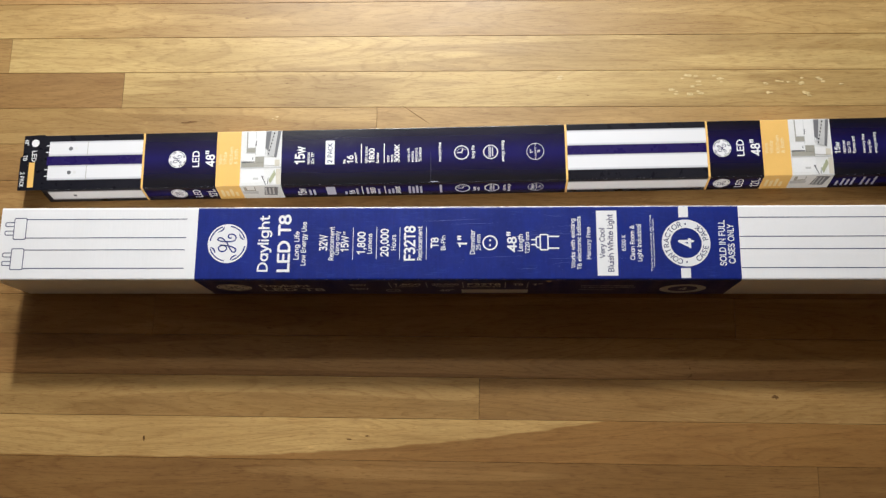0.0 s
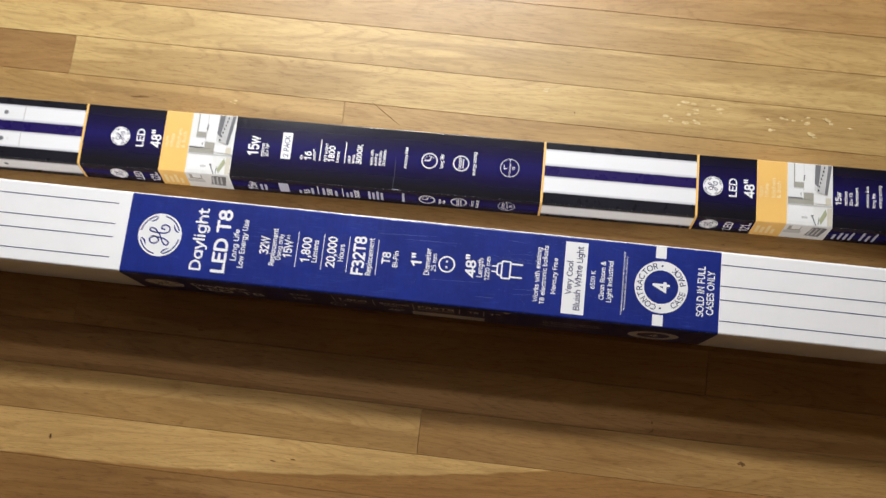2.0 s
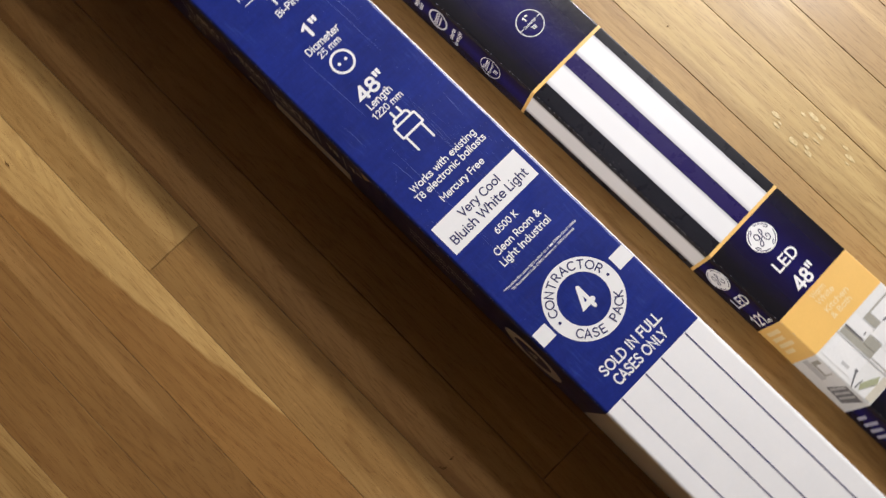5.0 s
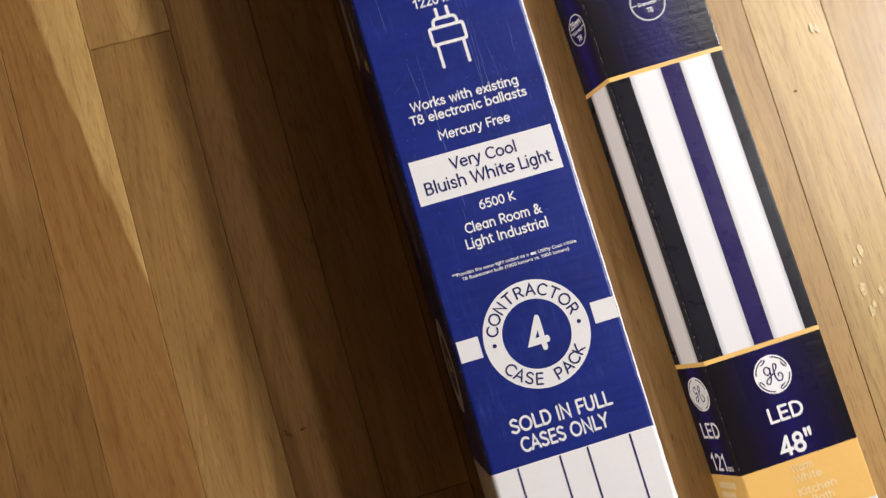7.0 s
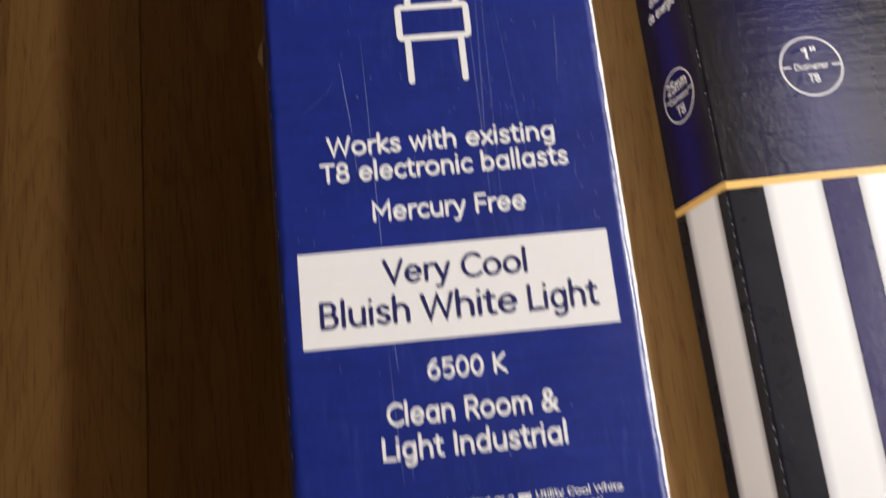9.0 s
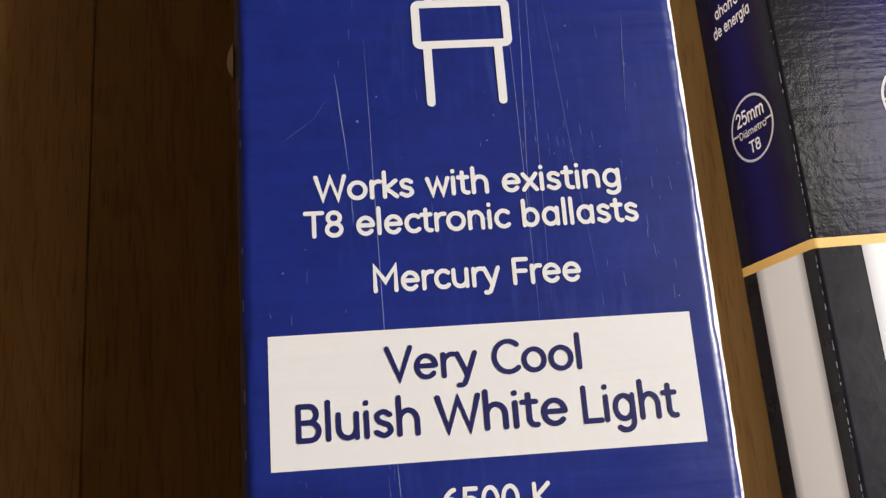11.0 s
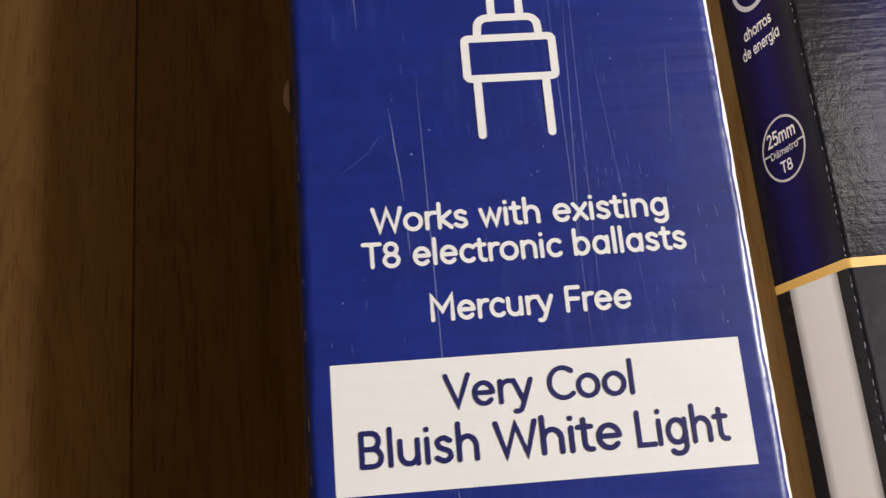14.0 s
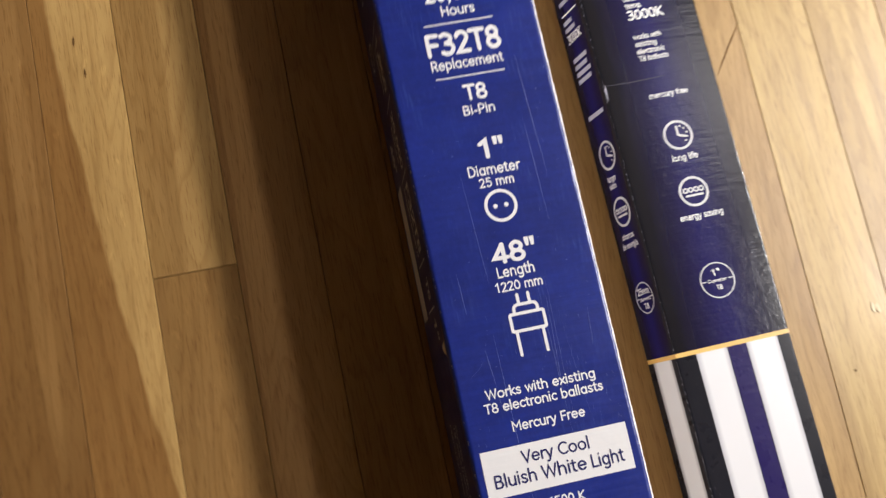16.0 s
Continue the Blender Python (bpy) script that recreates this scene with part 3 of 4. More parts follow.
BOLD, MED, THIN = 0.024, 0.015, 0.003
for row in (
    ("Daylight", 0.3575, 0.0140, 0.0115, 0.0890, MED), ("LED T8", 0.3865, 0.0165, 0.0110, 0.0900, 0.026),
    ("Long Life", 0.3985, 0.0068, 0.0280, 0.0670, MED), ("Low Energy Use", 0.4080, 0.0068, 0.0200, 0.0800, MED),
    ("32W", 0.4365, 0.0108, 0.0400, 0.0620, BOLD), ("Replacement", 0.4455, 0.0066, 0.0270, 0.0730, MED),
    ("Using only", 0.4525, 0.0058, 0.0345, 0.0670, MED), ("15W", 0.4650, 0.0100, 0.0385, 0.0605, BOLD), ("**", 0.4640, 0.0070, 0.0615, 0.0665, 0.0),
    ("1,800", 0.4875, 0.0108, 0.0350, 0.0660, BOLD), ("Lumens", 0.4965, 0.0066, 0.0360, 0.0635, MED),
    ("20,000", 0.5185, 0.0108, 0.0315, 0.0700, BOLD), ("Hours", 0.5285, 0.0066, 0.0405, 0.0620, MED),
    ("F32T8", 0.5540, 0.0145, 0.0265, 0.0740, 0.026), ("Replacement", 0.5635, 0.0066, 0.0270, 0.0730, MED),
    ("T8", 0.5850, 0.0100, 0.0430, 0.0580, BOLD), ("Bi-Pin", 0.5945, 0.0062, 0.0405, 0.0605, MED),
    ('1"', 0.6230, 0.0118, 0.0445, 0.0605, 0.026), ("Diameter", 0.6335, 0.0066, 0.0350, 0.0680, MED), ("25 mm", 0.6410, 0.0058, 0.0400, 0.0620, MED),
    ('48"', 0.6885, 0.0122, 0.0370, 0.0655, 0.026), ("Length", 0.6970, 0.0066, 0.0390, 0.0620, MED), ("1220 mm", 0.7055, 0.0058, 0.0360, 0.0650, MED),
    ("Works with existing", 0.7656, 0.0058, 0.0165, 0.0830, MED), ("T8 electronic ballasts", 0.7736, 0.0058, 0.0140, 0.0860, MED),
    ("Mercury Free", 0.7861, 0.0058, 0.0280, 0.0720, MED), ("6500 K", 0.8320, 0.0055, 0.0390, 0.0610, MED),
    ("Clean Room &", 0.8435, 0.0060, 0.0270, 0.0740, MED), ("Light Industrial", 0.8525, 0.0060, 0.0250, 0.0750, MED),
    ("SOLD IN FULL", 0.9617, 0.0085, 0.0190, 0.0805, 0.020), ("CASES ONLY", 0.9732, 0.0085, 0.0220, 0.0750, 0.020),
):
    top_words(*row)
for x in (0.4710, 0.5025, 0.5335, 0.5690):
    part("printed_rule", place(rect(0.028, 0.072, -x - 0.0004, -x + 0.0004), TOP, lift=E1), INK_WHITE, case_box)
# small print; the maker's name is a plain bar
for text, x, y0, y1 in (("**Provides the same light output as a", 0.8660, 0.0120, 0.0585), ("Utility Cool White", 0.8660, 0.0645, 0.0880), ("T8 fluorescent bulb (1800 lumens vs. 1800 lumens)", 0.8692, 0.0170, 0.0825)):
    top_words(text, x, 0.0019, y0, y1, MED)
part("printed_bar", place(rect(0.0598, 0.0632, -0.8660, -0.8645), TOP, lift=E1), INK_WHITE, case_box)

label = part("printed_label", place(rect(0.006, 0.094, -0.821, -0.794), TOP, lift=E1), INK_WHITE, case_box, "white printed panel with navy words")
for text, x, cap, y0, y1 in (("Very Cool", 0.8047, 0.0072, 0.0295, 0.0700), ("Bluish", 0.8158, 0.0077, 0.0112, 0.0359), ("White", 0.8158, 0.0077, 0.0391, 0.0660), ("Light", 0.8158, 0.0077, 0.0691, 0.0890)):
    part("lettering", place(words(text, y0, y1, -x, cap, 0.007), TOP, lift=E2), INK_NAVY, label)


def emblem(parent, board, a, b, r, ink, ground, lift=E1):
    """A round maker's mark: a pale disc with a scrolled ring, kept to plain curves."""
    d = part("round_emblem", place(disc(r), board, a, b, lift), ink, parent, "round white emblem with scrolled lines")
    up = lift + 0.00018
    bits = [ring(r * 0.86, r * 0.92, q * math.pi / 2 + 0.30, q * math.pi / 2 + 1.42, 14) for q in range(4)]
    for q in range(4):
        t = q * math.pi / 2 + 0.22
        bits.append(stroke([(r * f * math.cos(t + g), r * f * math.sin(t + g)) for f, g in ((0.88, 0.0), (0.80, 0.05), (0.74, 0.18), (0.74, 0.36), (0.78, 0.5))], r * 0.07, taper=True))
    part("emblem_ring", place(merge(*bits), board, a, b, up), ground, d)
    left = [(-0.10, 0.30), (-0.22, 0.44), (-0.38, 0.36), (-0.40, 0.16), (-0.26, 0.02), (-0.12, 0.12), (-0.08, 0.34), (-0.10, 0.10), (-0.16, -0.22), (-0.30, -0.44), (-0.44, -0.38), (-0.40, -0.24), (-0.20, -0.10), (0.04, 0.02)]
    right = [(0.08, 0.10), (0.24, 0.22), (0.30, 0.40), (0.20, 0.50), (0.12, 0.34), (0.10, 0.06), (0.10, -0.20), (0.20, -0.40), (0.38, -0.40), (0.48, -0.24), (0.44, -0.06), (0.30, -0.04), (0.28, -0.18)]
    for pts in (left, right):
        part("emblem_scroll", place(stroke(smooth(pts, r), r * 0.065), board, a, b, up), ground, d)


emblem(case_box, TOP, 0.0502, -0.3015, 0.0268, INK_WHITE, BLUE)

# the cap seen end on, and the tube's drawn end
part("pin_face_icon", place(merge(ring(0.0082, 0.0102), *[place(disc(0.0014, 14), plane_frame((s * 0.0034, 0, 0), (1, 0, 0), (0, 1, 0))) for s in (-1, 1)]), TOP, 0.0505, -0.6535, E1), INK_WHITE, case_box)
icon = new("tube_icon")
icon.parent = case_box
S, strokes_done = 0.0019, 0
for pts, shut in (
    ([(0.0478, -0.7085), (0.0478, -0.7135)], False), ([(0.0545, -0.7085), (0.0545, -0.7135)], False),
    ([(0.0440, -0.7185)] + arc(0.0025, math.pi, math.pi / 2, 5, 0.0466, -0.7170) + arc(0.0025, math.pi / 2, 0.0, 5, 0.0559, -0.7170) + [(0.0585, -0.7185)], False),
    (round_rect(0.0408, 0.0614, -0.7300, -0.7198, 0.0009), True),
    ([(0.0430, -0.7300), (0.0430, -0.7440)], False), ([(0.0590, -0.7300), (0.0590, -0.7440)], False),
):
    strokes_done += 1
    part("icon_line", place(stroke(pts, S, shut), TOP, lift=E1 + 0.00001 * strokes_done), INK_WHITE, icon)

# round badge of the case pack, with its two side bars
badge = part("round_badge", place(ring(0.0203, 0.0316, n=64), TOP, 0.0497, -0.9105, E1), INK_WHITE, case_box, "white ring badge lettered in navy")
part("lettering", place(ring_words("CONTRACTOR", 0.0259, 0.0071, math.pi / 2, 0.278, weight=0.006), TOP, 0.0497, -0.9105, E2), INK_NAVY, badge)
part("lettering", place(ring_words("CASE PACK", 0.0259, 0.0071, -math.pi / 2, 0.232, True, 0.006), TOP, 0.0497, -0.9105, E2), INK_NAVY, badge)
for s in (-1, 1):
    part("printed_dot", place(disc(0.0012, 14), TOP, 0.0497 + s * 0.0257, -0.9105, E2), INK_NAVY, badge)
part("lettering", place(words("4", -0.0074, 0.0066, -0.0098, 0.0196, 0.03), TOP, 0.0497, -0.9105, E1), INK_WHITE, badge)
for y0, y1 in ((0.0028, 0.0160), (0.0845, 0.0992)):
    part("printed_bar", place(rect(y0, y1, -0.9148, -0.9022), TOP, lift=E1), INK_WHITE, case_box)

# tubes drawn in thin navy lines on both white ends
LINE = 0.00105


for lo, hi in ((0.0165, 0.0418), (0.0585, 0.0843)):
    for y in (lo, hi):
        for x0, x1 in ((0.0235, 0.2445), (BX1 + 0.0006, 1.178)):
            part("drawn_line", place(rect(y - LINE / 2, y + LINE / 2, -x1, -x0), TOP, lift=E1), INK_NAVY, case_box)
    for x0, x1, out in ((0.0065, 0.0235, -1), (1.178, 1.195, 1)):
        part("drawn_cap", place(stroke(round_rect(lo - 0.0018, hi + 0.0018, -x1, -x0, 0.002), LINE, True), TOP, lift=E1), INK_NAVY, case_box)
        root = x0 if out < 0 else x1
        for f in (0.27, 0.73):
            y = lo + (hi - lo) * f
            pin = [(y - 0.0028, 0.0), (y - 0.0028, 0.0100), (y - 0.0016, 0.0120), (y + 0.0016, 0.0120), (y + 0.0028, 0.0100), (y + 0.0028, 0.0)]
            part("drawn_pin", place(stroke([(a, -(root + out * b)) for a, b in pin], LINE), TOP, lift=E1), INK_NAVY, case_box)

# the shaded long side carries the same print, smaller
emblem(case_box, FRONT, 0.300, 0.052, 0.024, INK_WHITE, BLUE)
for text, x0, x1, z, cap in (("Daylight", 0.338, 0.408, 0.056, 0.016), ("LED T8", 0.338, 0.424, 0.026, 0.020),
                             ("32W", 0.462, 0.486, 0.064, 0.012), ("15W", 0.462, 0.486, 0.036, 0.012),
                             ("1,800", 0.523, 0.560, 0.068, 0.013), ("20,000", 0.574, 0.612, 0.068, 0.013), ("F32T8", 0.623, 0.668, 0.068, 0.015), ("T8", 0.684, 0.698, 0.068, 0.013), ('1"', 0.710, 0.724, 0.068, 0.013),
                             ('48"', 0.582, 0.604, 0.024, 0.014)):
    part("lettering", place(words(text, x0, x1, z, cap, BOLD), FRONT, lift=E1), INK_WHITE, case_box)
for text, x0, x1, z in (("Lumens", 0.525, 0.556, 0.056), ("Hours", 0.580, 0.604, 0.056), ("Replacement", 0.622, 0.668, 0.056), ("Works with existing", 0.776, 0.846, 0.064), ("T8 electronic ballasts", 0.776, 0.850, 0.052), ("Mercury Free", 0.776, 0.822, 0.034)):
    part("lettering", place(words(text, x0, x1, z, 0.006, MED), FRONT, lift=E1), INK_WHITE, case_box)
for x in (0.518, 0.568, 0.617, 0.674, 0.704):
    part("printed_rule", place(rect(x - 0.0005, x + 0.0005, 0.050, 0.090), FRONT, lift=E1), INK_WHITE, case_box)
part("pin_face_icon", place(merge(ring(0.0085, 0.0105), *[place(disc(0.0014, 14), plane_frame((s * 0.0034, 0, 0), (1, 0, 0), (0, 1, 0))) for s in (-1, 1)]), FRONT, 0.519, 0.030, E1), INK_WHITE, case_box)
part("printed_label", place(rect(0.614, 0.706, 0.012, 0.038), FRONT, lift=E1), INK_WHITE, case_box)
part("round_badge", place(ring(0.020, 0.031, n=48), FRONT, 0.9155, 0.044, E1), INK_WHITE, case_box)
part("lettering", place(words("4", -0.0068, 0.0068, -0.0095, 0.0190, 0.02), FRONT, 0.9155, 0.044, E1), INK_WHITE, case_box)

# scuffs in the varnish and a torn flake at the fold
random.seed(11)
for (x0, y0), (x1, y1), w in (((0.736, 0.0220), (0.759, 0.0242), 0.00028), ((0.764, 0.0243), (0.771, 0.0246), 0.00022), ((0.7515, 0.0105), (0.7465, 0.0172), 0.00009), ((0.7465, 0.0172), (0.7425, 0.0196), 0.00009), ((0.820, 0.0308), (0.829, 0.0312), 0.00022), ((0.729, 0.0876), (0.748, 0.0862), 0.00014), ((0.728, 0.0288), (0.824, 0.0302), 0.00022), ((0.706, 0.0615), (0.795, 0.0622), 0.00016),
                              ((0.712, 0.0650), (0.772, 0.0622), 0.00018), ((0.700, 0.0668), (0.790, 0.0650), 0.00013), ((0.720, 0.0700), (0.786, 0.0755), 0.00008), ((0.724, 0.0880), (0.748, 0.0862), 0.00018),
                              ((0.846, 0.0330), (0.858, 0.0325), 0.00018), ((0.823, 0.0290), (0.860, 0.0300), 0.00014),
                              ((0.560, 0.0800), (0.640, 0.0830), 0.00030), ((0.600, 0.0760), (0.668, 0.0775), 0.00025), ((0.630, 0.0300), (0.700, 0.0330), 0.0002), ((0.690, 0.0150), (0.716, 0.0160), 0.00025)):
    k = 9
    pts = [(y0 + (y1 - y0) * i / k + random.gauss(0, 0.00004), -(x0 + (x1 - x0) * i / k)) for i in range(k + 1)]
    part("scratch", place(stroke(pts, w * 0.85, taper=True), TOP, lift=E1 * 0.6), INK_GREY, case_box)
for x0, x1, y0, y1, count in ((0.744, 0.757, 0.062, 0.078, 16), (0.756, 0.792, 0.074, 0.096, 14), (0.700, 0.830, 0.005, 0.096, 26), (0.560, 0.700, 0.008, 0.094, 14)):
    for _ in range(count):
        x, y, run, drift = random.uniform(x0, x1), random.uniform(y0, y1), random.uniform(0.0006, 0.0035), random.uniform(-0.0002, 0.0002)
        part("scratch", place(stroke([(y, -x), (y + drift, -x - run / 2), (y + drift * 1.6, -x - run)], random.uniform(0.00006, 0.00012), taper=True), TOP, lift=E1 * 0.6), INK_GREY, case_box)
worn = []
FOLD_Z = H - FOLD + math.sqrt(FOLD ** 2 - (FOLD - 0.0012) ** 2) + 0.0003
for y_fold, s in ((0.0012, -1), (W - 0.0012, 1)):
    x = L0 + 0.01
    while x < L1 - 0.01:
        w, d = random.uniform(0.0005, 0.0028), random.uniform(0.00008, 0.00022)
        b = bmesh.new()
        b.faces.new([b.verts.new(p) for p in ((x, y_fold, FOLD_Z), (x + w, y_fold, FOLD_Z), (x + w, y_fold + s * d, FOLD_Z - d), (x, y_fold + s * d, FOLD_Z - d))])
        worn.append(b)
        x += w + random.expovariate(1 / 0.009)
tagged(part("rubbed_fold", merge(*worn), INK_FAINT, case_box, "pale rubbed dashes along the folds"), kind="stuff")
for x, y in ((0.7475, 0.0565), (0.742, 0.031), (0.7905, 0.0925), (0.7365, 0.0872), (0.776, 0.0142), (0.756, 0.0795), (0.731, 0.052), *[(random.uniform(0.56, 0.90), random.uniform(0.004, 0.097)) for _ in range(34)]):
    part("chip", place(poly([(random.uniform(0.0001, 0.0004) * math.cos(t), random.uniform(0.0001, 0.0004) * math.sin(t)) for t in (0.3, 1.4, 2.6, 3.7, 5.1)]), TOP, y, -x, E1 * 0.6), INK_GREY, case_box)
flake = bmesh.new()
for i in range(7):
    t = i / 6
    x = 0.7265 + 0.0085 * t
    bulge = math.sin(math.pi * t)
    flake.verts.new((x, -0.0003, H - 0.0018)), flake.verts.new((x, -0.0005 - 0.0014 * bulge, H - 0.0022 - 0.001 * bulge)), flake.verts.new((x, -0.0003, H - 0.0040 - 0.002 * bulge))
flake.verts.ensure_lookup_table()
for i in range(6):
    for q in range(2):
        flake.faces.new([flake.verts[k] for k in (3 * i + q, 3 * i + q + 1, 3 * i + q + 4, 3 * i + q + 3)])
part("torn_flake", flake, RAW, case_box, "torn fibre of raw board at the fold")


# ---- the two-tube pack ----
P_LEN, P_W, P_H, LEANING, DOME = 1.232, 0.0836, 0.0358, 0.0085, 0.0006
pack = tagged(new("tube_pack"), "slim black and navy carton of two tubes on oak floor", "carton")
pack.matrix_world = pose(0.003, 0.1466, 0.0, 0, 0, 0.85)
PT = plane_frame((0, 0, P_H), (0, 1, 0), (-1, 0, 0))
PSR = plane_frame((0, 0, P_H), Vector((0, LEANING, P_H)).normalized(), (-1, 0, 0))   # side, type across it
SIDE_H = math.hypot(LEANING, P_H)
TUBES = [(0.0, 0.1470), (0.7620, 0.9585)]
YELLOW = [(0.2560, 0.2915), (1.0360, 1.0750)]
PHOTO = [(0.2915, 0.3510), (1.0750, 1.1330)]
GOLDS = [(0.1470, 0.1500), (0.7590, 0.7620), (0.9585, 0.9615)]


def pack_zone(x, y, z):
    for spans, k in ((TUBES, 1), (YELLOW, 2), (PHOTO, 3), (GOLDS, 2)):
        if any(a < x < b for a, b in spans):
            return k
    return 0


pack_cuts = sorted({v for spans in (TUBES, YELLOW, PHOTO, GOLDS) for s in spans for v in s if 0 < v < P_LEN})
carton("body", 0.0, P_LEN, P_W, P_H, 0.0014, pack_cuts, [P_W - 0.0018, 0.0018] + [P_W * i / 16 for i in range(1, 16)], pack_zone, [NAVY, DARK, GOLD, PALE], pack, LEANING, 4, 0.00014)


def top_part(name, bm, ink, parent=pack, lift=E1, label=""):
    return part(name, place(bm, PT, lift=lift), ink, parent, label)


def side_part(name, bm, ink, parent=pack, lift=E1):
    """b runs along the pack (minus x), a up the side from the floor."""
    m, o = PSR
    for v in bm.verts:
        up = v.co.x
        v.co = Vector((-v.co.y, -LEANING * (1 - up / SIDE_H) - lift - v.co.z * LAYER, P_H * up / SIDE_H))
    return part(name, bm, ink, parent)


for x0, x1 in TUBES:
    s = 0.008 if x0 == 0 else 0.0
    for y0, y1 in ((0.0145, 0.0368), (0.0508, 0.0735)):
        tube = top_part("printed_tube", rect(y0, y1, -x1, -(x0 + s)), TUBE)
        uv = tube.data.uv_layers[0]
        for l in uv.data:
            l.uv = (l.uv[1], l.uv[0])
        if s:
            top_part("printed_cap_joint", rect(y0, y1, -0.0655, -0.0648), TAUPE, tube, E2)
            top_part("printed_mark", place(disc(0.0030, 20), plane_frame((0, 0, 0), (1, 0, 0), (0, 1, 0)), (y0 + y1) / 2, -0.040), SLATE, tube, E2)
            top_part("printed_mark", rect((y0 + y1) / 2 - 0.002, (y0 + y1) / 2 + 0.002, -0.050, -0.0465), PALE, tube, E2 + 0.0001)
            for f in (0.28, 0.72):
                yy = y0 + (y1 - y0) * f
                top_part("printed_pin", rect(yy - 0.0008, yy + 0.0008, -0.0078, -0.0035), PALE, tube)
    top_part("printed_stripe", rect(0.0372, 0.0504, -x1, -(x0 + s * 0.7)), BAND)
    tube = side_part("printed_tube", rect(0.0085, 0.0320, -x1, -(x0 + s)), TUBE_SIDE)
    for l in tube.data.uv_layers[0].data:
        l.uv = (l.uv[1], l.uv[0])
    if s:
        side_part("printed_mark", place(disc(0.0028, 20), plane_frame((0, 0, 0), (1, 0, 0), (0, 1, 0)), 0.020, -0.045), SLATE, tube, E2)


def pack_words(text, x_base, cap, y0, y1, weight=MED, ink=INK_WHITE, lift=E1):
    return top_part("lettering", words(text, y0, y1, -x_base, cap, weight), ink, lift=lift)


def side_words(text, x_base, cap, a0, a1, weight=MED, ink=INK_WHITE):
    return side_part("lettering", words(text, a0, a1, -x_base, cap, weight), ink)


def side_board(a, b):
    return plane_frame((a, b, 0), (1, 0, 0), (0, 1, 0))


for x_mark, x_led, x_48 in ((0.1990, 0.2310, 0.2535), (0.9800, 1.0105, 1.0330)):
    emblem(pack, PT, 0.0422, -x_mark, 0.0128, INK_WHITE, NAVY)
    pack_words("LED", x_led, 0.0100, 0.0300, 0.0545, 0.016)
    pack_words('48"', x_48, 0.0128, 0.0295, 0.0545, 0.024)
    side_words("LED", x_led, 0.0105, 0.0080, 0.0290, 0.012)
    side_words("121", x_48, 0.0115, 0.0080, 0.0240, 0.012)
    side_words("cm", x_48, 0.0040, 0.0248, 0.0310, MED)
    d = side_part("round_emblem", place(disc(0.0118), side_board(0.0195, -x_mark)), INK_WHITE)
    side_part("emblem_ring", place(merge(*[ring(0.0100, 0.0107, q * math.pi / 2 + 0.3, q * math.pi / 2 + 1.42, 14) for q in range(4)]), side_board(0.0195, -x_mark)), NAVY, d, E2)
    for pts in ([(-0.10, 0.30), (-0.22, 0.44), (-0.38, 0.36), (-0.40, 0.16), (-0.26, 0.02), (-0.12, 0.12), (-0.10, -0.10), (-0.16, -0.30), (-0.34, -0.42), (-0.40, -0.24), (-0.10, -0.06)],
                [(0.08, 0.10), (0.24, 0.22), (0.30, 0.40), (0.20, 0.50), (0.12, 0.34), (0.10, -0.10), (0.20, -0.40), (0.40, -0.38), (0.46, -0.14), (0.30, -0.06)]):
        side_part("emblem_scroll", place(stroke(smooth(pts, 0.0118), 0.0008), side_board(0.0195, -x_mark)), NAVY, d, E2)
for x0, x1 in YELLOW:
    for i, text in enumerate(("Warm", "White", "Kitchen", "& Bath")):
        pack_words(text, x0 + 0.0085 + 0.0068 * i + (0.002 if i > 1 else 0), 0.0052, 0.033, 0.033 + 0.0038 * len(text), MED, CREAM)
    for i, w in enumerate((0.019, 0.016, 0.021, 0.013)):
        side_part("printed_bar", rect(0.008, 0.008 + w, -(x0 + 0.0092 + 0.0068 * i), -(x0 + 0.0050 + 0.0068 * i)), CREAM)
